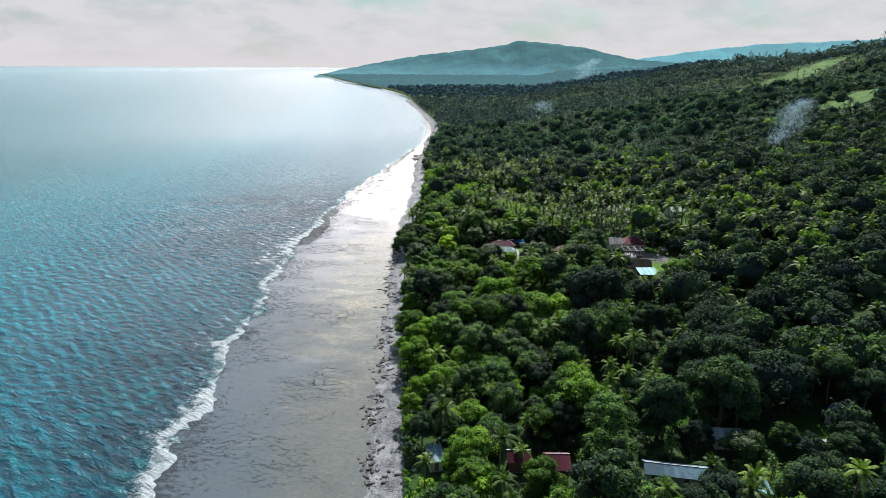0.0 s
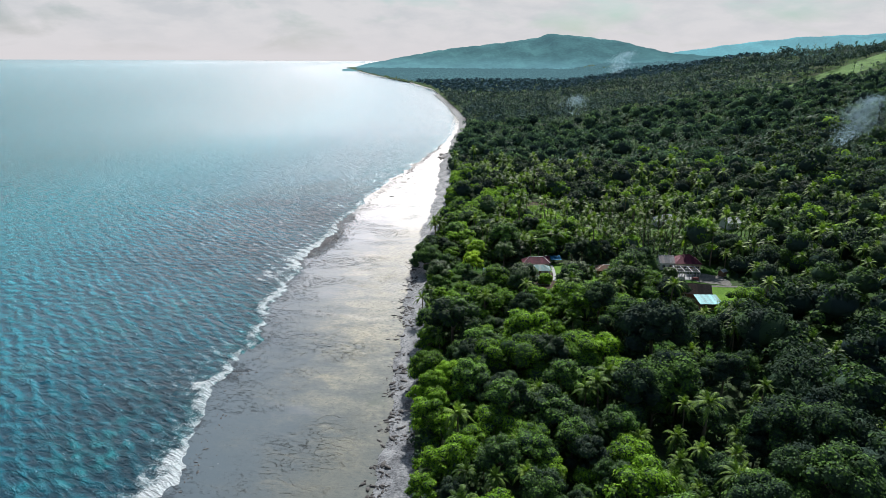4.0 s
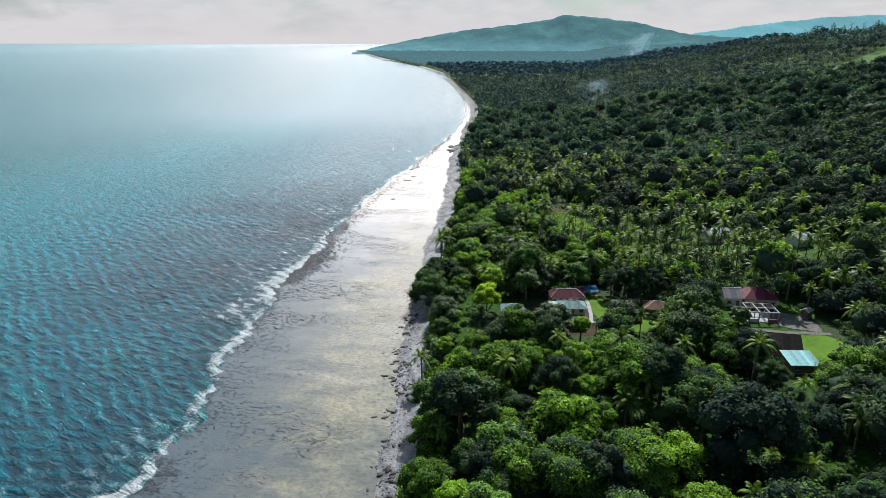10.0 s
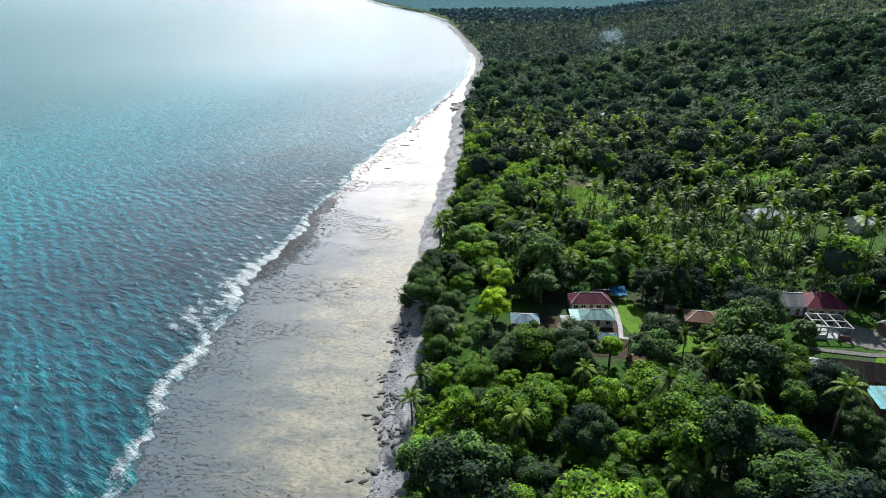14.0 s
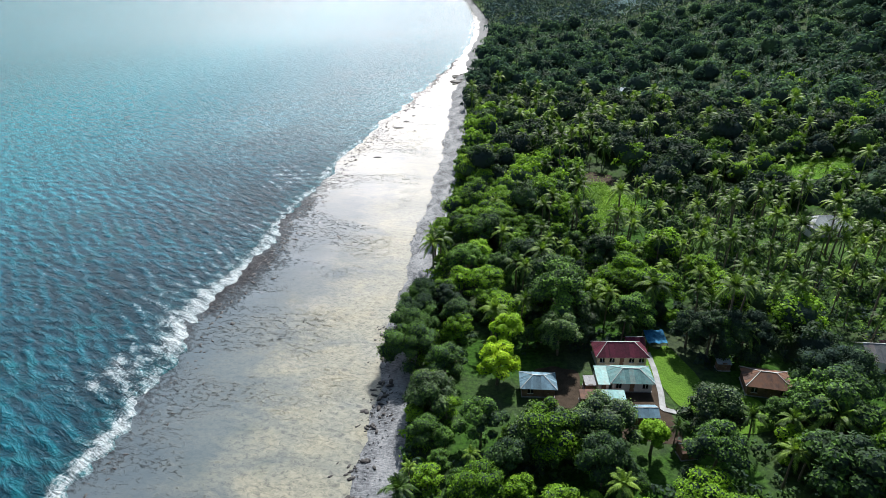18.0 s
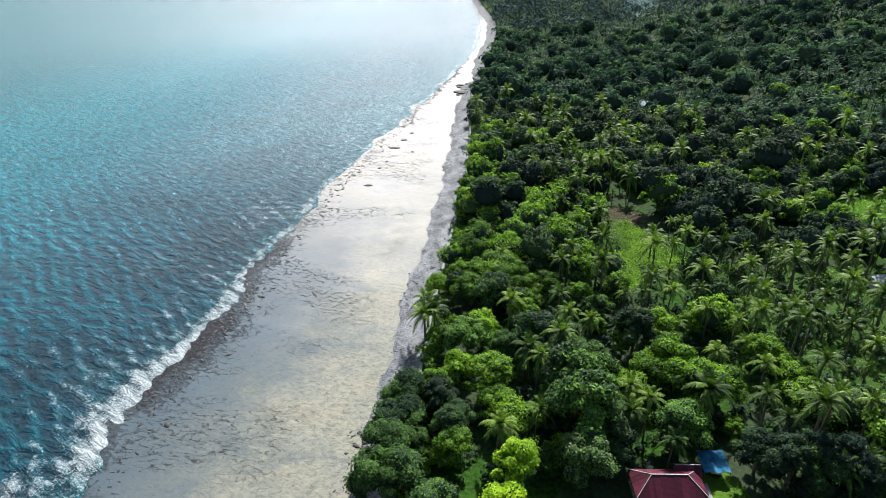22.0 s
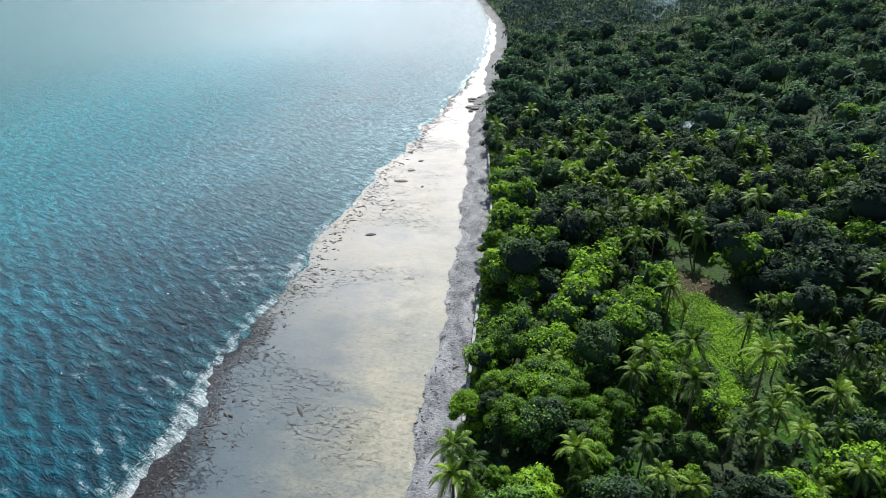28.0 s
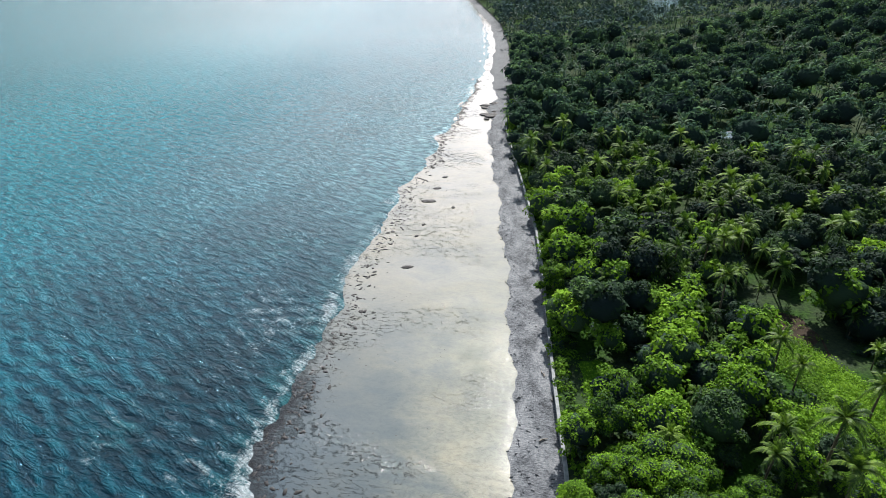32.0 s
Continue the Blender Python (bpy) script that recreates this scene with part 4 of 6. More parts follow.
light = (r.uniform(0, 1, len(X)) < np.where((Y > 255) & (Y < 430) & (X < 68), np.where((Y > 280) & (Y < 355), 0.8, 0.6), 0.08)) & ~is_palm
light &= ~((X > 46) & (Y < 184))
# trees in these dim stretches take the leaf colour with shade painted in
shade_zone = ((X > 46) & (Y < 184)) | ((X > 100) & (Y < 300)) | ((X > 200) & (Y < 470))
zone = np.where(near < 85, 0, np.where(near < 215, 1, 2))
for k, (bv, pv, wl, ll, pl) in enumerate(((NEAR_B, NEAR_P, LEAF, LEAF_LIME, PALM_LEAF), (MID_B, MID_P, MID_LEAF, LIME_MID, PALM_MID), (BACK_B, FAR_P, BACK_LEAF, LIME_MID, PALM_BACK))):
    for sel, nm, var, mat, lab, cat in ((~is_palm & ~light & shade_zone, "dark_wood", bv, SHADE_TINT_LEAF, "dense wood of crowns darkened as if in shade", "wood"), (~is_palm & ~light & ~shade_zone, "wood", bv, wl, "dense coastal wood of many dark green crowns", "wood"), (light, "light_green_wood", bv, ll, "many light green crowns in the coastal wood", "wood"), (is_palm, "palm_grove", pv, pl, "grove of coconut palms among the trees", "palms")):
        sel = sel & ~single & (zone == k)
        if sel.any():
            tall = var is pv
            stuff(nm, var if tall else [b[0] for b in var], X[sel], Y[sel], Z[sel], S[sel], mat, lab, cat, 20 + k)
            if not tall:
                stuff("inner_wood", [b[1] for b in var], X[sel], Y[sel], Z[sel], S[sel], SHADE_LEAF, "inner foliage of the coastal wood, darkened with painted shade", cat, 20 + k, smooth=True)
X, Y = spots(470, 1350, 8.0, 0.38, 31, 0.5)
r = np.random.default_rng(32)
p = r.uniform(0, 1, len(X)) < palm_share(X, Y) * 0.9
Z, S = land_z(X, Y), r.uniform(0.55, 1.05, len(X)) + 0.75 * r.uniform(0, 1, len(X)) ** 4
mid = (Y < 720)
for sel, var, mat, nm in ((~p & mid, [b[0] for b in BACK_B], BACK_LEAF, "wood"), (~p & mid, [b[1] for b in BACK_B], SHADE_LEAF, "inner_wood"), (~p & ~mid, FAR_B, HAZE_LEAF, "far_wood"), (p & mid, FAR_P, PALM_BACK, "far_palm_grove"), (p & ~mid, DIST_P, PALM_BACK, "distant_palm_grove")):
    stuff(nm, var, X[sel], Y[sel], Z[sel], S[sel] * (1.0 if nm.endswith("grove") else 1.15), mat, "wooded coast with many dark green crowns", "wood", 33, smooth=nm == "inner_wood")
X, Y = spots(1350, 4200, 19.0, 0.45, 41, -3)
r = np.random.default_rng(42)
Z, S = land_z(X, Y), r.uniform(1.1, 1.9, len(X))
past = Y > 2050
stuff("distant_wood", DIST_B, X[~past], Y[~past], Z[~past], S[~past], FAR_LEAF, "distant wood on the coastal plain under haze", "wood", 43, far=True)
# the farthest trees glow as well, in place of haze before them
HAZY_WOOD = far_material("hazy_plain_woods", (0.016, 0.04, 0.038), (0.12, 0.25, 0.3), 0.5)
stuff("backdrop_wood", [far_blob(np.random.default_rng(570 + i), 8, 4.4) for i in range(8)], X[past], Y[past], Z[past], S[past], HAZY_WOOD, "wood paled by glowing haze at the foot of a far hill", "wood", 44, far=True)
# low growth fills the ground between the trees
X, Y = spots(74, 430, 3.6, 0.48, 51, 1.2)
r = np.random.default_rng(52)
ok = (np.hypot(np.maximum(X - 8, 0), np.maximum(Y - 235, 0) * 0.9) < 120) & ((X < 42) | (Y > 228) | (r.uniform(0, 1, len(X)) < 0.95))
X, Y = X[ok], Y[ok]
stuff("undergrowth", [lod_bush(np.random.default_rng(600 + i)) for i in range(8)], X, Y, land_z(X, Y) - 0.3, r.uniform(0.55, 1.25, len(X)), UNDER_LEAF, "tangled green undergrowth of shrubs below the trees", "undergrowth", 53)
X, Y = spots(80, 560, 2.2, 0.45, 54, 0.6)
ok = X < wall_x(Y) + 5
X, Y = X[ok], Y[ok]
r = np.random.default_rng(55)
stuff("shore_bushes", [lod_bush(np.random.default_rng(620 + i)) for i in range(8)], X, Y, land_z(X, Y) - 0.3, r.uniform(0.5, 1.1, len(X)), LEAF_LIME, "light green bushes along the top of the beach", "bushes", 56)
# tufts of tall grass and weeds in the open places
r = np.random.default_rng(57)
tx, ty = [], []
for cx, cy, hx, hy, turn, n in ((62, 331, 6.0, 14.5, 18, 2200), (54.5, 316, 4.6, 9, 10, 1000), (18, 333, 3.4, 7, 0, 150), (141, 353, 16, 7, 8, 700), (108, 283, 38, 34, 0, 1500), (62, 350, 6.5, 6.5, 0, 70)):
    u, w = r.uniform(-hx, hx, n), r.uniform(-hy, hy, n)
    c, k = math.cos(radians(turn)), math.sin(radians(turn))
    tx.append(cx + u * c - w * k)
    ty.append(cy + u * k + w * c)
tx, ty = np.concatenate(tx), np.concatenate(ty)
stuff("tall_grass", [(lambda q: (leaf_cards(q.normal(0, 0.5, (9, 3)) * [1, 1, 0.35] + [0, 0, 0.35], np.tile([0.0, 0.0, 0.5], (9, 1)), 0.24, q)))(np.random.default_rng(640 + i)) for i in range(6)], tx, ty, land_z(tx, ty), r.uniform(0.6, 1.7, len(tx)), LEAF_LIME, "tufts of tall light green grass and weeds", "grass", 58)

X, Y = spots(-110, 60, 7.0, 0.42, 71)
r = np.random.default_rng(72)
X, Y = np.concatenate([X, r.uniform(30, 330, 500)]), np.concatenate([Y, r.uniform(-110, 60, 500)])
S = r.uniform(0.6, 1.1, len(X))
stuff("wood", [b[0] for b in BACK_B], X, Y, land_z(X, Y), S, SHADE_TINT_LEAF, "dense wood of crowns darkened as if in shade", "wood", 73)
stuff("inner_wood", [b[1] for b in BACK_B], X, Y, land_z(X, Y), S, SHADE_LEAF, "inner foliage of the coastal wood, darkened with painted shade", "wood", 73, smooth=True)

# ------------------------------------------------------------------ landmark trees
def lone_tree(name, x, y, height, radius, mat, label, seed, lobes=18, leaves=700, size=0.31, flat=0.62, category="tree"):
    r = np.random.default_rng(seed)
    cr, core = crown(r, height, radius, lobes, leaves, size, flat)
    ob = tree_thing(name, limbs(r, height, radius, 0.3), cr, core, mat, label, category, "")
    ob.matrix_basis = pose(x, y, float(land_z(x, y)) - 0.1)
    return ob


for x, y, h, rad, sd in ((18.0, 236.0, 9.6, 4.0, 1), (20.4, 242.5, 12.0, 3.4, 2)):
    lone_tree("yellow_tree", x, y, h, rad, LEAF_YELLOW, "tree with a bright yellow-green crown beside village houses", 700 + sd)
for x, y, h, rad, sd in ((2.8, 147.0, 8.5, 3.6, 4), (1.0, 156.0, 9.0, 4.6, 5), (6.5, 151.0, 9.0, 3.2, 6), (3.5, 141.0, 7.0, 2.6, 7), (25.6, 155.0, 14.0, 8.2, 8), (47.0, 146.5, 11.5, 5.6, 9), (100.7, 191.5, 12.0, 7.5, 10), (42.4, 217.6, 7.0, 2.6, 3)):
    lone_tree("light_green_tree", x, y, h, rad, LEAF_LIME, "tree with a light yellow-green crown among darker trees", 700 + sd)
for x, y, h, rad, sd in ((38.6, 369.0, 12.0, 6.6, 11), (21.5, 308.0, 9.5, 7.4, 12), (16.5, 319.5, 9.0, 5.4, 13), (6.8, 303.0, 6.0, 3.4, 14), (15.0, 368.0, 8.0, 4.6, 15), (25.2, 317.5, 9.0, 4.6, 16), (12.4, 91.5, 9.5, 5.0, 17), (24.5, 82.0, 8.5, 4.4, 18), (39.4, 157.0, 13.0, 6.4, 19)):
    lone_tree("bright_tree", x, y, h, rad, LEAF_LIME, "broad leafy tree with a fresh green crown in the sun", 700 + sd)
for x, y, h, rad, sd in ((55.0, 223.6, 9.0, 5.8, 21), (31.3, 245.5, 10.5, 4.6, 22), (35.5, 251.0, 10.0, 4.4, 23), (34.6, 219.2, 11.0, 6.2, 24), (24.6, 218.8, 9.0, 5.6, 25), (67.8, 88.2, 8.5, 5.0, 26), (90.0, 227.0, 5.5, 3.0, 27), (172.4, 226.4, 13.0, 8.0, 28), (5.6, 228.4, 8.5, 5.0, 29)):
    lone_tree("grey_green_tree", x, y, h, rad, LEAF_GREY, "broad tree with a grey-green glossy crown near houses", 700 + sd)
# the last one, at (101.5, 110.5), is added to shade a roof
for x, y, h, rad, sd in ((79.0, 229.5, 13.0, 7.2, 31), (68.4, 245.0, 11.0, 6.0, 42), (30.9, 187.0, 12.0, 5.2, 32), (80.6, 200.5, 11.0, 6.4, 33), (91.7, 177.0, 12.0, 6.8, 34), (1.2, 256.0, 8.5, 5.0, 35), (0.6, 244.0, 9.0, 6.0, 36), (0.0, 249.5, 9.0, 4.4, 37), (2.5, 263.0, 8.0, 4.4, 38), (75.4, 225.0, 9.0, 5.0, 39), (38.0, 81.0, 8.5, 4.2, 40), (121.8, 246.0, 12.0, 6.0, 41), (101.5, 110.5, 14.0, 5.6, 43)):
    lone_tree("dark_tree", x, y, h, rad, SHADE_TINT_LEAF, "large dense dark-green tree standing over the village", 700 + sd)
for n, (x, y, k) in enumerate([(12.2, 117.6, 2), (8.4, 111.9, 2), (13.4, 110.6, 3), (33.3, 117.1, 2), (19.6, 121.7, 2), (40.9, 100.9, 1), (48.2, 103.9, 2), (55.6, 102.9, 2), (70.8, 113.3, 3), (48.8, 113.8, 2), (1.4, 205.0, 0), (-0.2, 198.0, 0), (2.4, 211.0, 1), (23.2, 172.3, 3), (16.0, 186.8, 2), (11.8, 181.6, 2), (47.2, 220.2, 1), (59.0, 219.0, 2), (65.7, 218.5, 2), (68.8, 397.5, 4), (62.8, 321.9, 2), (71.2, 320.3, 3), (17.8, 250.5, 2), (64.6, 377.8, 4), (56.4, 370.5, 4), (51.1, 369.6, 3), (60.0, 373.0, 4), (71.4, 402.0, 4), (61.9, 390.0, 4), (47.5, 208.4, 1), (64.2, 211.9, 2), (71.5, 210.8, 1), (66.0, 205.4, 2), (72.9, 202.5, 1), (5.0, 289.5, 0), (4.6, 284.0, 0), (6.5, 286.0, 0)]):
    tall = 1.45 if y > 360 else 0.88 if y < 235 else 1.1
    copy_thing(made[("p", k)], pose(x, y, float(land_z(x, y)) - 0.1, 0, 0, 47 * n) @ Matrix.Diagonal((tall, tall, tall, 1))) if ("p", k) in made else None

for n, (x, y, k) in enumerate([(53.5, 90.5, 1), (56.0, 79.2, 0), (62.7, 76.0, 0), (37.9, 90.1, 0), (22.8, 91.0, 1), (70.4, 82.6, 1), (51.5, 122.2, 1), (73.7, 121.0, 2), (47.4, 100.6, 1), (58.1, 110.0, 1), (35.3, 123.1, 2), (43.8, 107.0, 1), (50.1, 109.4, 1), (109.0, 291.0, 2), (114.5, 289.6, 3), (119.0, 291.2, 2), (124.0, 290.2, 3), (129.0, 292.0, 2), (138.5, 279.0, 3), (143.0, 277.4, 2), (148.0, 279.6, 3)]):
    low = 0.84 if y > 270 else 1.0
    copy_thing(made[("p", k)], pose(x, y, float(land_z(x, y)) - 0.1, 0, 0, 71 * n) @ Matrix.Diagonal((low, low, low, 1))) if ("p", k) in made else None
# eight with x 63 to 92, y 86 to 111: added to cast shade
for x, y, h, rad, sd in ((39.5, 83.4, 8.5, 4.4, 81), (105.9, 104.4, 12.0, 5.0, 82), (47.0, 79.4, 5.5, 3.0, 83), (52.0, 78.0, 4.6, 2.8, 84), (44.0, 77.4, 5.0, 3.0, 85), (81.0, 83.4, 5.5, 3.2, 86), (59.5, 78.4, 4.6, 2.6, 87), (16.5, 96.0, 8.0, 4.0, 88), (78.0, 105.5, 12.5, 5.2, 91), (85.0, 108.5, 13.5, 5.4, 92), (91.5, 111.0, 13.0, 5.0, 93), (72.0, 104.5, 11.5, 4.8, 94), (63.5, 103.0, 10.5, 4.4, 95), (92.0, 89.0, 9.0, 4.2, 96), (87.0, 86.0, 8.0, 3.8, 97), (79.0, 92.5, 7.0, 3.2, 98), (58.8, 248.0, 9.0, 4.2, 101), (63.8, 246.6, 10.0, 4.6, 102), (70.0, 243.4, 9.5, 4.4, 103), (75.6, 228.0, 7.0, 3.2, 104), (66.4, 224.0, 6.0, 3.0, 105), (33.5, 224.5, 5.0, 2.8, 106), (31.5, 80.8, 3.6, 2.4, 89), (25.6, 80.0, 4.5, 3.0, 90)):
    lone_tree("garden_tree", x, y, h, rad, SHADE_TINT_LEAF, "leafy dark-green tree close beside a village house", 700 + sd, 13, 480, 0.32)

# ------------------------------------------------------------------ houses
def roof_metal(name, colour, rust=0.25, rough=0.45):
    m, t, b, _ = material(name)
    info = t.nodes.new("ShaderNodeObjectInfo")
    n = noise_of(t, 0.7, 6, 0.65)
    k = mathnode(t, "ADD", mathnode(t, "MULTIPLY", n, 0.75), mathnode(t, "MULTIPLY", info.outputs["Random"], 0.3))
    rusty = ramp(t, k, [(0.62 - rust * 0.3, (0.0, 0.0, 0.0)), (0.78 - rust * 0.2, (1.0, 1.0, 1.0))])
    c = mixcol(t, mathnode(t, "MULTIPLY", rusty, rust), mixcol(t, 1.0, ramp(t, info.outputs["Random"], [(0.0, tuple(v * 0.6 for v in colour)), (0.6, colour), (1.0, tuple(min(1, v * 1.3) for v in colour))]), ramp(t, noise_of(t, 1.6, 6, 0.7, stretch=(1.0, 1.0, 1.0)), [(0.3, (0.65, 0.65, 0.68)), (0.65, (1.15, 1.15, 1.12))]), "MULTIPLY"), (0.16, 0.08, 0.05))
    t.links.new(c, b.inputs["Base Color"])
    b.inputs["Roughness"].default_value, b.inputs["Metallic"].default_value = rough + 0.15, 0.1
    b.inputs["Specular IOR Level"].default_value = 0.25
    w = t.nodes.new("ShaderNodeTexWave")
    w.inputs["Scale"].default_value = 2.2
    t.links.new(t.nodes.new("ShaderNodeTexCoord").outputs["UV"], w.inputs["Vector"])
    bump_to(t, b, w.outputs["Fac"], 0.5, 0.03)
    return m


ROOF = {
    "red": roof_metal("maroon_sheet_metal", (0.095, 0.012, 0.032), 0.1),
    "green": roof_metal("pale_green_sheet_metal", (0.13, 0.27, 0.28), 0.4),
    "white": roof_metal("white_sheet_metal", (0.32, 0.36, 0.38), 0.2),
    "blue": roof_metal("pale_blue_sheet_metal", (0.11, 0.2, 0.27), 0.15),
    "teal": roof_metal("turquoise_sheet_metal", (0.085, 0.26, 0.29), 0.08),
    "grey": roof_metal("weathered_grey_sheet_metal", (0.2, 0.21, 0.23), 0.4),
    "rust": roof_metal("rusty_brown_sheet_metal", (0.075, 0.055, 0.052), 0.8, 0.7),
    "dark": roof_metal("dark_thatch", (0.035, 0.03, 0.03), 0.2, 0.9),
}
WALLS = {"cream": plain("cream_plaster", (0.42, 0.36, 0.26), 0.85, 0, 0.2, 1.2, 0.01), "white": plain("white_plaster", (0.5, 0.5, 0.5), 0.85, 0, 0.15, 1.2, 0.01), "wood": plain("brown_boards", (0.16, 0.1, 0.07), 0.85, 0, 0.35, 1.5, 0.01), "pink": plain("faded_red_plaster", (0.25, 0.1, 0.1), 0.85, 0, 0.25, 1.2, 0.01)}
CAP = plain("pale_ridge_cap", (0.3, 0.32, 0.33), 0.6, 0, 0.3, 2.0)
GLASS_DARK, _t, _b, _o = material("dark_window_glass")
_b.inputs["Base Color"].default_value, _b.inputs["Roughness"].default_value = (0.01, 0.012, 0.014, 1), 0.08
FRAME_PAINT = plain("white_window_frame", (0.55, 0.55, 0.52), 0.6, 0, 0.1, 3.0)


def box_bm(x0, x1, y0, y1, z0, z1, bevel=0.0):
    bm = bmesh.new()
    bmesh.ops.create_cube(bm, size=1.0, matrix=Matrix.Translation(((x0 + x1) / 2, (y0 + y1) / 2, (z0 + z1) / 2)) @ Matrix.Diagonal((x1 - x0, y1 - y0, z1 - z0, 1)))
    if bevel:
        bmesh.ops.bevel(bm, geom=bm.edges[:], offset=bevel, segments=1, affect="EDGES")
    return bm


def bar_bm(a, b, thick):
    a, b = Vector(a), Vector(b)
    bm = bmesh.new()
    bmesh.ops.create_cube(bm, size=1.0, matrix=Matrix.Translation((a + b) / 2) @ (b - a).to_track_quat("Z", "Y").to_matrix().to_4x4() @ Matrix.Diagonal((thick, thick, (b - a).length, 1)))
    return bm


def sheets(parent, origin, along, up, length, a, b, mat, wide=0.95, name="roof_sheet", seed=0):
    """Overlapping metal sheets over one slope. a, b: where along the eave the top edge begins and ends."""
    r = random.Random(seed)
    o, u, w = Vector(origin), Vector(along).normalized(), Vector(up)
    n = u.cross(w).normalized()
    if n.z < 0:
        n = -n
    cuts = sorted({0.0, length, *([a] if 0.05 < a < length - 0.05 else []), *([b] if 0.05 < b < length - 0.05 and b - a > 0.05 else []), *[i * length / max(1, round(length / wide)) for i in range(1, max(1, round(length / wide)))]})
    cuts = [c for i, c in enumerate(cuts) if i == 0 or c - cuts[i - 1] > 0.12 or c in (a, b, length)]

    def high(x):
        return max(0.0, min(1.0, x / a if a > 0.01 else 1.0, (length - x) / (length - b) if length - b > 0.01 else 1.0))

    for i, (p, q) in enumerate(zip(cuts, cuts[1:])):
        hp, hq = high(p), high(q)
        if max(hp, hq) < 0.03:
            continue
        lift = n * (0.02 + 0.025 * (i % 2) + r.uniform(0, 0.012))
        pts = [o + u * (p - 0.02), o + u * (q + 0.02)]
        pts += [o + u * (q + 0.02) + w * hq] if hq > 0.02 else []
        pts += [o + u * (p - 0.02) + w * hp] if hp > 0.02 else []
        top = [x + lift + n * 0.03 for x in pts]
        bot = [x + lift for x in pts]
        k = len(pts)
        me = bpy.data.meshes.new(name)
        me.from_pydata([*top, *bot], [], [tuple(range(k)), tuple(range(2 * k - 1, k - 1, -1))] + [(j, j + k, (j + 1) % k + k, (j + 1) % k) for j in range(k)])
        uv = me.uv_layers.new(name="UVMap")
        for lp in me.loops:
            d = me.vertices[lp.vertex_index].co - o
            uv.data[lp.index].uv = (d.dot(u), d.dot(w.normalized()))
        me.update()
        me.materials.append(mat)
        ob = new(name, me)
        ob.parent = parent


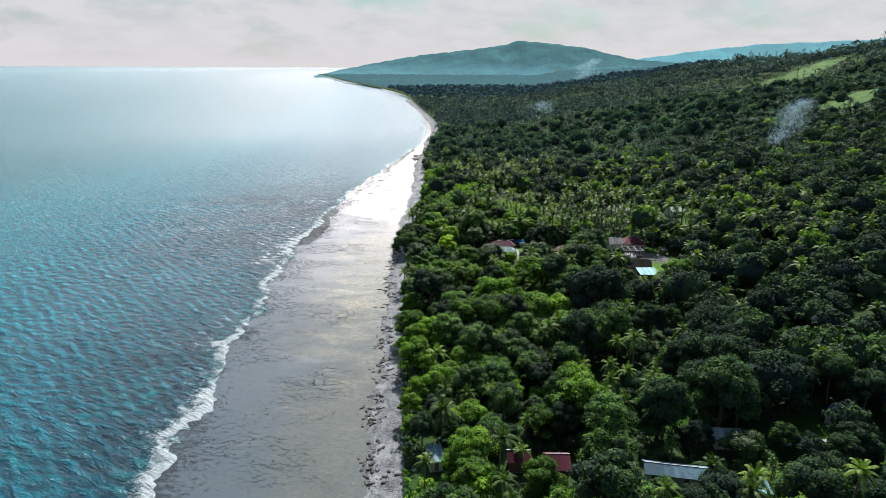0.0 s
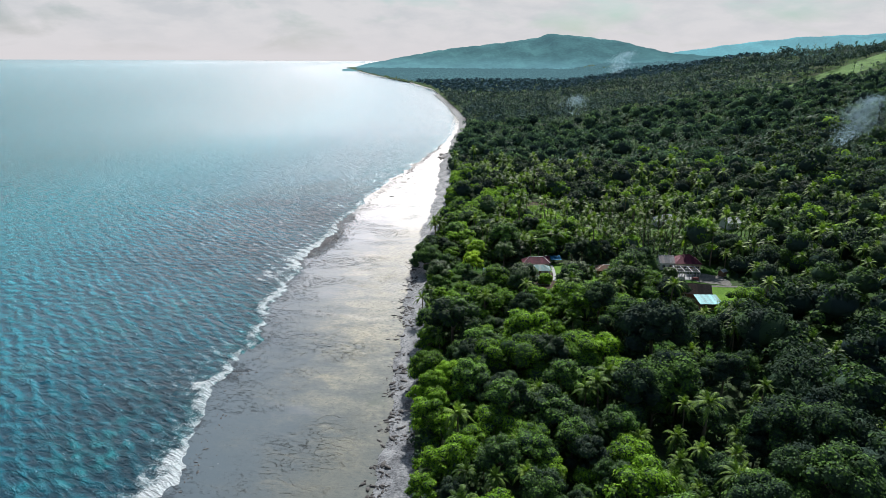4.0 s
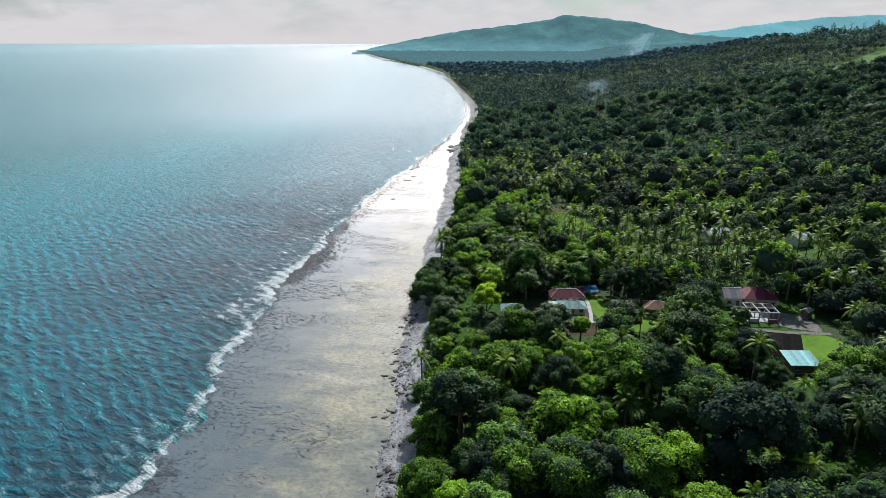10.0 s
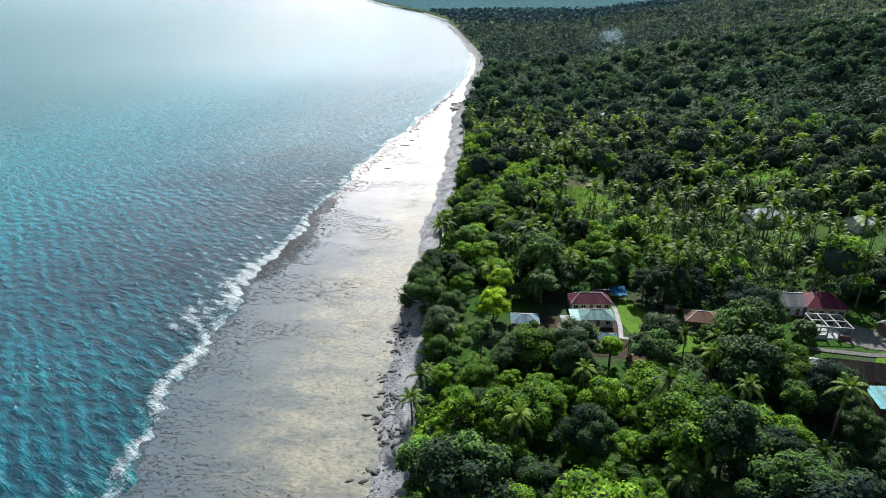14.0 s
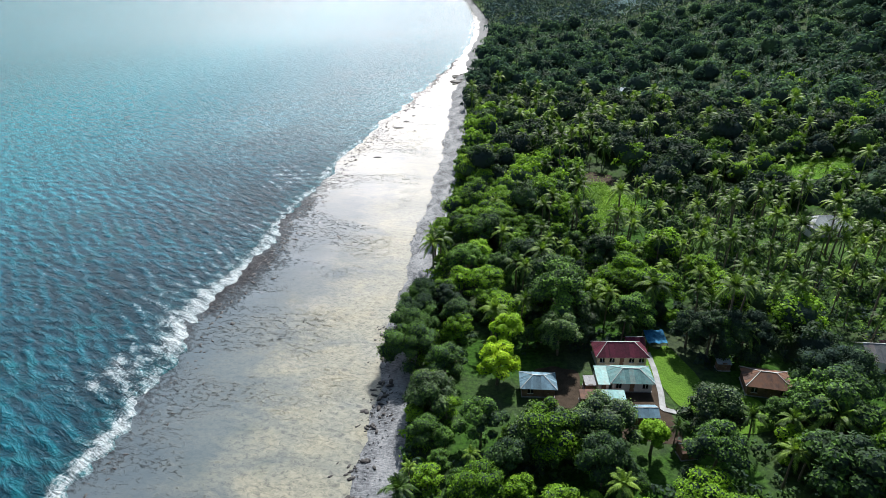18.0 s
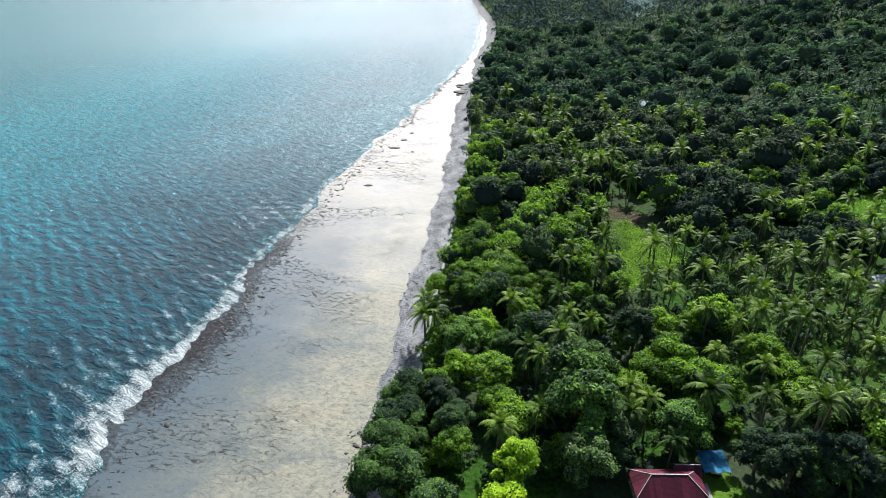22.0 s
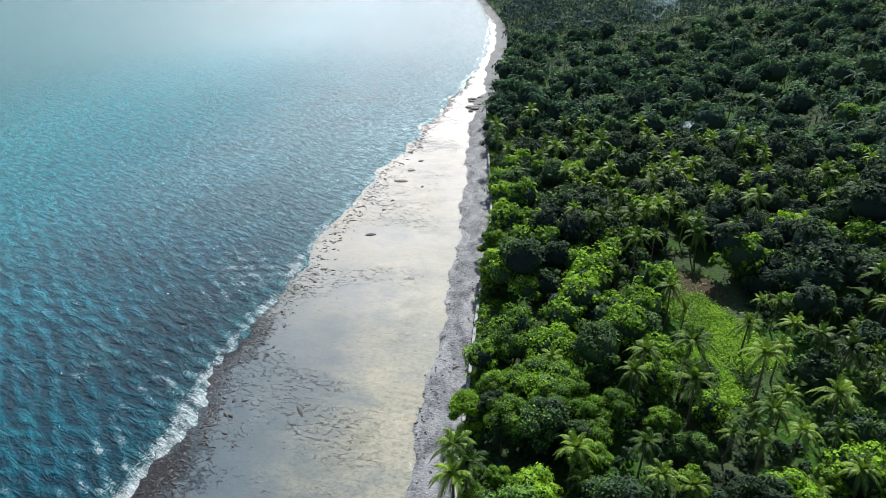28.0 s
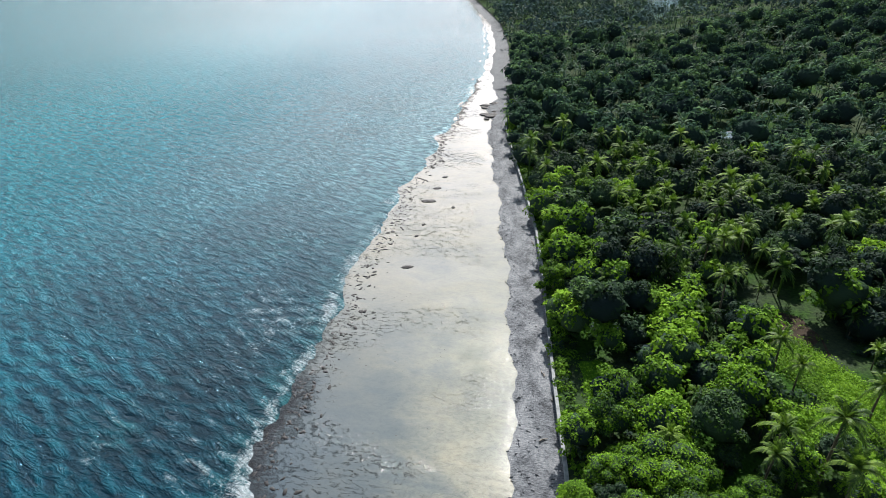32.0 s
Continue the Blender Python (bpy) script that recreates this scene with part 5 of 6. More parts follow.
def house(name, x, y, w, d, turn, eave, rise, kind, roof, wall, label, category="house", over=0.45, windows=3, seed=0, ridge_cap=True):
    """A small house: four walls with door and windows, and a roof of metal sheets. kind: hip, gable, shed."""
    root = new(name)
    z = float(land_z(x, y))
    root.matrix_basis = pose(x, y, z, 0, 0, turn)
    wm, rm = WALLS[wall], ROOF[roof]
    hx, hy, th = w / 2 - over, d / 2 - over, 0.14
    for x0, x1, y0, y1 in ((-hx, hx, -hy, -hy + th), (-hx, hx, hy - th, hy), (-hx, -hx + th, -hy + th, hy - th), (hx - th, hx, -hy + th, hy - th)):
        part("wall", box_bm(x0, x1, y0, y1, -0.6, eave), wm, root)
    part("plinth", box_bm(-hx - 0.12, hx + 0.12, -hy - 0.12, hy + 0.12, -0.7, 0.2, 0.02), CONCRETE, root)
    for i in range(windows):
        cx = -hx + (i + 0.5) * 2 * hx / windows
        for yy, s in ((-hy, -1), (hy, 1)):
            if i == windows // 2 and s < 0:
                dr = part("door", box_bm(cx - 0.42, cx + 0.42, yy + s * 0.05 - 0.03, yy + s * 0.05 + 0.03, 0.2, 2.05), WALLS["wood"], root)
                part("door_handle", box_bm(cx + 0.28, cx + 0.34, yy + s * 0.12 - 0.04, yy + s * 0.12 + 0.04, 1.0, 1.06), FRAME_PAINT, dr)
                continue
            wn_ = part("window", box_bm(cx - 0.5, cx + 0.5, yy + s * 0.02 - 0.02, yy + s * 0.02 + 0.02, 0.95, min(1.95, eave - 0.2)), GLASS_DARK, root)
            part("window_frame", bar_bm((cx, yy + s * 0.06, 0.95), (cx, yy + s * 0.06, min(1.95, eave - 0.2)), 0.07), FRAME_PAINT, wn_)
            part("sill", box_bm(cx - 0.58, cx + 0.58, yy + s * 0.08 - 0.09, yy + s * 0.08 + 0.09, 0.87, 0.95), FRAME_PAINT, wn_)
    W, D = w / 2, d / 2
    if kind == "shed":
        roof_ob = part("roof", box_bm(-W + 0.1, W - 0.1, -D + 0.1, -D + 0.2, eave - 0.15, eave - 0.03), WALLS["wood"], root)
        part("wall", box_bm(-hx, hx, hy - th, hy, eave, eave + rise * 0.9), wm, root)
        sheets(roof_ob, (-W, -D, eave), (1, 0, 0), (0, d, rise), w, 0, w, rm, seed=seed)
    else:
        run = min(W, D) * (0.95 if kind == "hip" else 0.0)
        ridge = eave + rise
        roof_ob = part("roof", bar_bm((-W + run, 0, ridge - 0.06), (W - run + 0.02, 0, ridge - 0.06), 0.12), WALLS["wood"], root)
        sheets(roof_ob, (-W, -D, eave), (1, 0, 0), (0, D, rise), w, run, w - run, rm, seed=seed)
        sheets(roof_ob, (W, D, eave), (-1, 0, 0), (0, -D, rise), w, run, w - run, rm, seed=seed + 1)
        if kind == "hip":
            sheets(roof_ob, (W, -D, eave), (0, 1, 0), (-run, 0, rise), d, D, D, rm, seed=seed + 2)
            sheets(roof_ob, (-W, D, eave), (0, -1, 0), (run, 0, rise), d, D, D, rm, seed=seed + 3)
        else:
            for s in (-1, 1):
                bm = bmesh.new()
                q = [bm.verts.new(p) for sx in (0, th) for p in ((s * (hx - sx), -hy, eave), (s * (hx - sx), hy, eave), (s * (hx - sx), 0, ridge - 0.25))]
                for fc in ((0, 1, 2), (5, 4, 3), (0, 3, 4, 1), (1, 4, 5, 2), (2, 5, 3, 0)):
                    bm.faces.new([q[i] for i in fc])
                part("gable", bm, wm, root)
        if ridge_cap:
            if W - run > 0.2:
                part("ridge_cap", bar_bm((-W + run, 0, ridge + 0.06), (W - run, 0, ridge + 0.06), 0.13), CAP, roof_ob)
            if kind == "hip":
                for sx in (-1, 1):
                    for sy in (-1, 1):
                        part("hip_cap", bar_bm((sx * W, sy * D, eave + 0.06), (sx * (W - run), 0, ridge + 0.07), 0.11), CAP, roof_ob)
    return tagged(root, label, category, "village houses")


house("house", 43.6, 243.9, 10.8, 5.6, 0, 2.4, 1.9, "hip", "red", "cream", "cream-walled house with a maroon metal hip roof by a lawn", seed=1, windows=5)
house("house_wing", 47.2, 246.4, 4.0, 3.0, 0, 2.4, 1.3, "gable", "red", "cream", "rear wing of a cream house under a maroon gable roof", seed=2, windows=1)
house("house", 43.6, 235.9, 8.4, 5.6, -2, 2.3, 1.5, "hip", "green", "white", "white house with a rust-streaked pale green hip roof", seed=3, windows=3)
house("lean_to", 38.2, 235.9, 2.3, 5.4, -2, 2.1, 0.3, "shed", "green", "white", "lean-to with flat pale green roof sheets beside a house", "shed", 0.2, 1, 4)
house("shed", 35.6, 234.6, 2.1, 2.7, 0, 1.9, 0.25, "shed", "grey", "wood", "small shed with grey striped roof sheets in a yard", "shed", 0.2, 1, 5)
house("shed", 39.2, 230.4, 4.2, 2.4, -2, 1.9, 0.3, "shed", "green", "wood", "low shed with pale green roof sheets in a yard", "shed", 0.2, 1, 6)
house("shed", 34.6, 230.6, 3.2, 2.4, -2, 1.9, 0.3, "shed", "rust", "wood", "low shed with patched rusty roof sheets in a yard", "shed", 0.2, 1, 7)
house("hut", 43.6, 225.8, 4.6, 3.4, 0, 2.1, 0.9, "gable", "blue", "wood", "small hut with a pale blue metal gable roof", "hut", 0.3, 1, 8)
house("house", 25.7, 234.4, 7.0, 5.2, -3, 2.2, 1.3, "hip", "blue", "wood", "low house with a pale blue metal hip roof under trees", seed=9, windows=2)
house("hut", 48.5, 217.6, 3.6, 3.0, 8, 1.9, 0.7, "gable", "rust", "wood", "hut with a brown rusted roof by the lawn", "hut", 0.3, 1, 10)
house("house", 69.0, 234.2, 8.6, 6.2, -12, 2.4, 1.6, "hip", "rust", "wood", "old house with a worn rusty brown hip roof", seed=11, windows=3)
house("shed", 76.2, 233.6, 2.2, 3.6, -10, 2.1, 0.5, "shed", "green", "wood", "shed with a pale green roof beside an old house", "shed", 0.2, 1, 12)
house("shed", 80.2, 238.0, 2.6, 3.0, -10, 2.1, 0.5, "shed", "green", "wood", "shed with a pale green roof under trees", "shed", 0.2, 1, 13)
house("shed", 63.5, 240.4, 2.8, 1.7, -4, 1.7, 0.25, "shed", "white", "wood", "open shed with pale roof sheets at a lawn's edge", "shed", 0.15, 1, 14)
house("house", 101.6, 241.0, 10.2, 8.4, -6, 2.9, 2.6, "hip", "red", "cream", "large cream house with a maroon metal roof", seed=15, windows=4, ridge_cap=False)
house("house", 93.8, 241.6, 6.0, 6.8, -4, 2.8, 2.2, "gable", "grey", "white", "white house with a weathered grey gable roof", seed=16, windows=2)
house("house", 83.8, 213.4, 5.4, 6.4, -12, 2.4, 1.5, "gable", "grey", "wood", "house with a streaked grey metal gable roof", seed=17, windows=2)
house("longhouse", 92.4, 211.6, 11.0, 7.0, -12, 2.0, 2.6, "gable", "dark", "wood", "long house under a very dark steep roof", seed=18, windows=3, ridge_cap=False)
house("house", 93.0, 201.6, 7.4, 6.2, -2, 2.4, 0.9, "shed", "teal", "wood", "house with a flat turquoise metal roof", seed=19, windows=2)
house("hut", 111.6, 231.0, 2.8, 2.4, 30, 2.0, 0.6, "gable", "white", "wood", "small hut with white roof sheets by a gravel yard", "hut", 0.2, 1, 20)
house("house", 117.5, 303.5, 12.4, 8.0, 3, 3.0, 2.4, "hip", "white", "white", "white house with a white metal hip roof in a palm grove", seed=21, windows=4)
house("house", 143.5, 292.5, 7.0, 8.0, 8, 3.0, 1.8, "gable", "white", "white", "house with a white metal gable roof among palms", seed=22, windows=2)
house("house", 98.8, 101.8, 6.4, 6.0, 40, 2.5, 1.5, "gable", "blue", "white", "house with a blue-grey metal gable roof in shade", seed=23, windows=2)
house("house", 68.2, 96.0, 6.0, 5.0, -8, 2.5, 1.4, "gable", "white", "white", "house with pale metal roof sheets behind a round tree", seed=24, windows=2)
house("longhouse", 52.5, 85.0, 13.0, 4.6, -14, 2.4, 1.2, "gable", "blue", "white", "long low house with pale grey roof sheets", seed=25, windows=4)
house("shed", 66.2, 79.6, 3.4, 4.6, -10, 2.2, 0.6, "shed", "teal", "wood", "shed with a bright turquoise roof", "shed", 0.2, 1, 26)
house("house", 29.4, 89.4, 5.0, 6.0, -4, 2.6, 1.8, "gable", "red", "pink", "house with a bright red metal roof behind bushes", seed=27, windows=2)
house("house", 22.0, 91.6, 5.0, 4.4, -4, 2.6, 1.5, "gable", "red", "pink", "small red-roofed house half hidden by trees", seed=28, windows=1)
house("house", 5.0, 93.4, 3.4, 4.8, 8, 2.6, 0.8, "shed", "blue", "white", "small white house with a pale blue roof above the beach", seed=29, windows=1)
house("house", 166.5, 198.0, 9.0, 7.0, 25, 2.8, 1.8, "gable", "white", "white", "house with a pale roof below a dark tree", seed=30, windows=2)
house("shed", 65.3, 111.2, 2.8, 1.8, 0, 1.9, 0.3, "shed", "blue", "wood", "small shed with pale blue roof sheets among palms", "shed", 0.2, 1, 31)
house("hut", 105.0, 481.0, 7.0, 8.0, 0, 3.2, 1.6, "gable", "blue", "white", "hut with a pale blue roof deep in the wood", "hut", 0.3, 2, 32)

# blue tarpaulin stretched over poles
shelter = new("tarp_shelter")
shelter.matrix_basis = pose(52.3, 248.6, float(land_z(52.3, 248.6)))
TARP = plain("blue_tarpaulin", (0.01, 0.09, 0.21), 0.85, 0, 0.4, 0.9, 0.05, second=(0.04, 0.19, 0.34))
v, f, X, Y = grid(np.linspace(-2.1, 2.1, 12), np.linspace(-2.1, 2.1, 12), lambda a, b: 2.3 - 0.35 * np.exp(-(a ** 2 + b ** 2) / 1.5) + 0.12 * np.sin(a * 3 + b) + 0.1 * b)
tarp = new("tarp", mesh_np("tarp", v, f, TARP, True))
tarp.parent = shelter
for sx in (-2, 2):
    for sy in (-2, 2):
        part("pole", bar_bm((sx, sy, -0.3), (sx, sy, 2.3 + 0.1 * sy), 0.09), WALLS["wood"], shelter)
tagged(shelter, "sagging blue tarpaulin stretched over four poles behind a house", "shelter")

# unfinished concrete porch: posts and beams without a roof
porch = new("unfinished_porch")
porch.matrix_basis = pose(97.6, 230.6, float(land_z(97.6, 230.6)), 0, 0, -6)
for ix in range(4):
    for iy in range(3):
        part("post", bar_bm((-4 + ix * 8 / 3, -3.2 + iy * 3.2, -0.4), (-4 + ix * 8 / 3, -3.2 + iy * 3.2, 3.0), 0.26), CONCRETE, porch)
for ix in range(4):
    part("beam", bar_bm((-4 + ix * 8 / 3, -3.35, 3.12), (-4 + ix * 8 / 3, 3.35, 3.12), 0.28), CONCRETE, porch)
for iy in range(3):
    part("beam", bar_bm((-4.15, -3.2 + iy * 3.2, 3.15), (4.15, -3.2 + iy * 3.2, 3.15), 0.26), CONCRETE, porch)
part("low_wall", box_bm(-4, -1.2, -3.3, -3.1, -0.4, 1.1), WALLS["white"], porch)
part("low_wall", box_bm(1.2, 4, -3.3, -3.1, -0.4, 1.1), WALLS["pink"], porch)
part("slab", box_bm(-4.3, 4.3, -3.5, 3.5, -0.5, 0.12, 0.02), CONCRETE, porch)
tagged(porch, "unfinished concrete porch of bare posts and beams before a house", "porch")


# ------------------------------------------------------------------ lawns, tracks and bare soil
def patch(name, x, y, hx, hy, turn, mat, label, category, seed, lift=0.12, wobble=0.22, n=40, rings=9):
    """An irregular patch that lies on the ground."""
    r = np.random.default_rng(seed)
    a = np.arange(n) / n * 2 * math.pi
    rad = 1 + wobble * (np.sin(a * 2 + r.uniform(0, 6)) * 0.5 + np.sin(a * 3 + r.uniform(0, 6)) * 0.35 + np.sin(a * 7 + r.uniform(0, 6)) * 0.25)
    sq = 1 / np.maximum(np.abs(np.cos(a)) ** 4 + np.abs(np.sin(a)) ** 4, 1e-6) ** 0.25
    c, s = math.cos(radians(turn)), math.sin(radians(turn))
    vs = []
    for k in range(1, rings + 1):
        u, w = hx * np.cos(a) * rad * sq * k / rings, hy * np.sin(a) * rad * sq * k / rings
        vs.append(np.stack([x + u * c - w * s, y + u * s + w * c], -1))
    vs = np.concatenate([np.array([[x, y]] * n), *vs])
    z = land_z(vs[:, 0], vs[:, 1]) + lift
    f = [(k * n + j, (k + 1) * n + j, (k + 1) * n + (j + 1) % n, k * n + (j + 1) % n) for k in range(rings) for j in range(n)]
    ob = new(name, mesh_np(name, np.c_[vs, z], f, mat, True))
    return tagged(ob, label, category, kind="structure")


patch("lawn_1", 53.6, 237.0, 4.2, 11.5, 8, GRASS, "mown bright green lawn beside a village house", "lawn", 1)
patch("lawn_2", 61.0, 227.5, 5.0, 6.0, 0, GRASS, "small bright green lawn between trees", "lawn", 2)
patch("lawn_3", 103.6, 212.5, 5.5, 9.0, -35, GRASS, "bright green lawn behind a dark long house", "lawn", 3)
patch("lawn_4", 81.5, 216.5, 2.6, 4.0, -10, GRASS, "strip of bright grass beside a house", "lawn", 4)
patch("lawn_5", 72.0, 82.0, 3.6, 4.2, 0, GRASS, "sunlit lawn with tree shadows", "lawn", 5)
patch("lawn_6", 84.5, 97.0, 4.0, 4.0, 20, GRASS, "sunlit grass beside a pale track", "lawn", 6)
patch("meadow_1", 141.0, 353.0, 17.0, 8.0, 8, MEADOW, "bright green strip of meadow inside the wood", "meadow", 7)
patch("meadow_2", 62.0, 331.0, 4.2, 13.5, 18, MEADOW, "overgrown grass clearing with a footpath", "meadow", 8)
patch("meadow_3", 54.5, 316.0, 4.2, 8.0, 10, MEADOW, "rough grass clearing among trees", "meadow", 9)
patch("meadow_4", 18.0, 333.0, 3.4, 7.0, 0, MEADOW, "small grass clearing behind the seawall", "meadow", 10)
patch("meadow_5", 108.0, 283.0, 38.0, 34.0, 0, GROVE_GRASS, "grass floor of a palm grove", "meadow", 18)
patch("hill_meadow_1", 505.0, 788.0, 95.0, 27.0, 18, HILL_GRASS, "open grassy slope high on the hillside", "meadow", 11, 0.6)
patch("hill_meadow_2", 422.0, 530.0, 48.0, 20.0, 25, HILL_GRASS, "open grassy slope on the wooded hillside", "meadow", 12, 0.6)
patch("hill_meadow_3", 560.0, 640.0, 62.0, 12.0, 24, HILL_GRASS, "grassy clearing below the ridge", "meadow", 13, 0.6)
patch("bare_soil", 62.0, 350.0, 6.5, 6.5, 0, SOIL, "patch of bare brown soil cleared in the wood", "soil", 14)
patch("yard_1", 42.0, 229.5, 8.0, 8.0, 0, SOIL, "bare earth yard between village houses", "yard", 15, 0.06)
patch("yard_2", 106.0, 227.5, 6.0, 5.0, -20, GRAVEL, "grey gravel yard by a house", "yard", 16, 0.1)
patch("yard_3", 30.0, 235.0, 4.5, 6.0, 0, SOIL, "shaded bare earth beside a low house", "yard", 17, 0.06)


def track(name, pts, wide, mat, label):
    pts = np.array(pts, float)
    k = np.linspace(0, len(pts) - 1, len(pts) * 8)
    px, py = np.interp(k, range(len(pts)), pts[:, 0]), np.interp(k, range(len(pts)), pts[:, 1])
    d = unit(np.stack([np.gradient(px), np.gradient(py)], -1))
    nx, ny = -d[:, 1] * wide / 2, d[:, 0] * wide / 2
    v = np.concatenate([np.c_[px + s * nx, py + s * ny, land_z(px, py) + 0.2] for s in (-1, 1)])
    n = len(px)
    f = [(i, i + 1, i + 1 + n, i + n) for i in range(n - 1)]
    return tagged(new(name, mesh_np(name, v, f, mat, True)), label, "path", kind="structure")


track("path_1", [(50.2, 246.0), (49.9, 240.0), (49.0, 233.0), (48.0, 228.6), (51.0, 227.4)], 1.1, CONCRETE, "pale concrete path round a house")
track("path_2", [(86.0, 224.4), (92.0, 222.8), (101.0, 220.6), (112.0, 219.4)], 1.6, GRAVEL, "grey gravel lane between houses")
track("path_3", [(68.4, 346.5), (66.5, 340.0), (64.6, 333.5)], 0.5, SOIL, "narrow footpath through grass")
track("path_4", [(79.0, 94.4), (86.0, 95.0), (95.0, 95.6)], 0.9, CONCRETE, "pale path across a shaded lawn")

# ------------------------------------------------------------------ seawall
seawall = new("seawall")
for y0 in np.arange(270, 520, 4.0):
    a, b = (float(wall_x(y0)), y0), (float(wall_x(y0 + 4)), y0 + 4)
    d = math.atan2(b[1] - a[1], b[0] - a[0])
    n = math.hypot(b[0] - a[0], b[1] - a[1])
    at = pose((a[0] + b[0]) / 2 + 0.3, (a[1] + b[1]) / 2, 0.0, 0, 0, math.degrees(d))
    p = part("wall_panel", box_bm(-n / 2 + 0.02, n / 2 - 0.02, -0.2, 0.2, 0.4, 2.5, 0.03), CONCRETE, seawall, at=at)
    part("coping", box_bm(-n / 2 + 0.01, n / 2 - 0.01, -0.32, 0.32, 2.5, 2.66, 0.03), CONCRETE, p)
tagged(seawall, "long low pale concrete seawall along the back of the beach", "wall", kind="structure")


# ------------------------------------------------------------------ rocks and drift
def rock_piece(r, flat):
    v, q = ball(4, 6, r)
    return v * [1, 1, flat] * (1 + r.normal(0, 0.16, (len(v), 1))), q


ROCKS = [(v * [1.0 + 0.3 * i % 0.9, 0.75, 0.8], q) for i, (v, q) in enumerate(rock_piece(np.random.default_rng(800 + i), 0.3) for i in range(6))]
r = np.random.default_rng(801)
n = 2600
y = r.uniform(80, 620, n)
x = surf_x(y) + np.abs(r.normal(0, 1, n)) * np.interp(y, [80, 250, 300, 480, 620], [2.0, 2.5, 3.5, 2.6, 1.5]) + 0.4
stuff("reef_edge_rocks", ROCKS, x, y, np.full(n, 0.05), r.uniform(0.15, 0.55, n) ** 1.2 * np.where(y < 260, 0.8, 1.15), ROCK, "dark jagged rocks along the edge of the reef", "rocks", 802)
n = 900
y = r.uniform(85, 560, n)
k = np.clip(np.round(y / 23) * 23 + r.normal(0, 1.6, n), 80, 560)
x = surf_x(k) + (water_x(k) - surf_x(k)) * r.beta(1.5, 2.6, n)
stuff("reef_stones", ROCKS, x, k, np.full(n, -0.02), r.uniform(0.08, 0.26, n), ROCK, "small dark stones scattered over the reef flat", "stones", 803)
n = 900
y = r.uniform(85, 560, n)
x = water_x(y) + (wall_x(y) - water_x(y)) * np.abs(r.normal(0, 0.3, n))
stuff("beach_stones", ROCKS, x, y, 0.05 + 1.5 * np.clip((x - water_x(y)) / np.maximum(wall_x(y) + 3 - water_x(y), 1), 0, 1) ** 0.8, r.uniform(0.06, 0.24, n), plain("grey_shingle", (0.07, 0.074, 0.082), 0.9, 0, 0.5, 2.0, 0.05), "grey stones strewn over the beach", "stones", 804)


n = 800
y = 70 + 195 * r.uniform(0, 1, n) ** 0.9
k = np.sin(y * 0.23 + 2 * np.sin(y * 0.05)) + np.sin(y * 0.61 + 1)
some = k > -0.3
x = water_x(y) + r.normal(0.8, 1.5, n) + 0.9 * k
z = 0.02 + 1.5 * np.clip((x - water_x(y)) / np.maximum(wall_x(y) + 3 - water_x(y), 1), 0, 1) ** 0.8
stuff("waterline_rocks", ROCKS, x[some], y[some], z[some], (0.18 + 0.6 * r.uniform(0, 1, n) ** 2.5)[some], ROCK, "dark clumps of rock along the water's edge", "rocks", 805)


def slab_rock(x, y, sx, sy, sz, turn, seed, label):
    rr = np.random.default_rng(seed)
    v, q = ball(9, 16, rr)
    v = v * (1 + 0.12 * np.sin(v[:, :1] * 7 + seed) * np.cos(v[:, 1:2] * 6))
    ob = new("reef_rock", mesh_np("reef_rock", v * [sx, sy, sz], q, ROCK))
    ob.matrix_basis = pose(x, y, 0.0, 0, 0, turn)
    return tagged(ob, label, "rock", "flat rocks on the reef")


for i, (x, y, sx, sy) in enumerate([(-15.6, 429.5, 2.6, 1.5), (-21.0, 384.2, 1.7, 0.8), (-12.5, 441, 1.6, 1.0), (-9.5, 452, 1.2, 0.8), (-17.0, 411, 0.8, 0.6), (-19.0, 403, 0.9, 0.5), (-11.0, 470, 1.8, 0.7), (-7.5, 424, 0.9, 0.6), (-34.3, 233.4, 2.2, 0.4), (-18.1, 229.3, 2.0, 0.4), (-24.1, 212.9, 2.4, 0.5), (-24.5, 307.5, 1.8, 0.4)]):
    if y > 300:
        slab_rock(x, y, sx, sy, 0.3 if y > 380 else 0.1, 11 * i, 900 + i, "flat dark rock standing out of the shallow reef water")
outcrop = []
for i in range(14):
    rr = np.random.default_rng(950 + i)
    v, q = rock_piece(rr, 0.38)
    outcrop.append((v * rr.uniform(1.2, 2.6) * [1.3, 1.3, 0.4] + [16 + rr.normal(0, 2.6), 545 + rr.normal(0, 9.0), 0.35], q))
tagged(new("rocky_point", mesh_np("rocky_point", *joined(outcrop), ROCK)), "dark rocky point jutting from the shore into the water", "rocks", kind="structure")

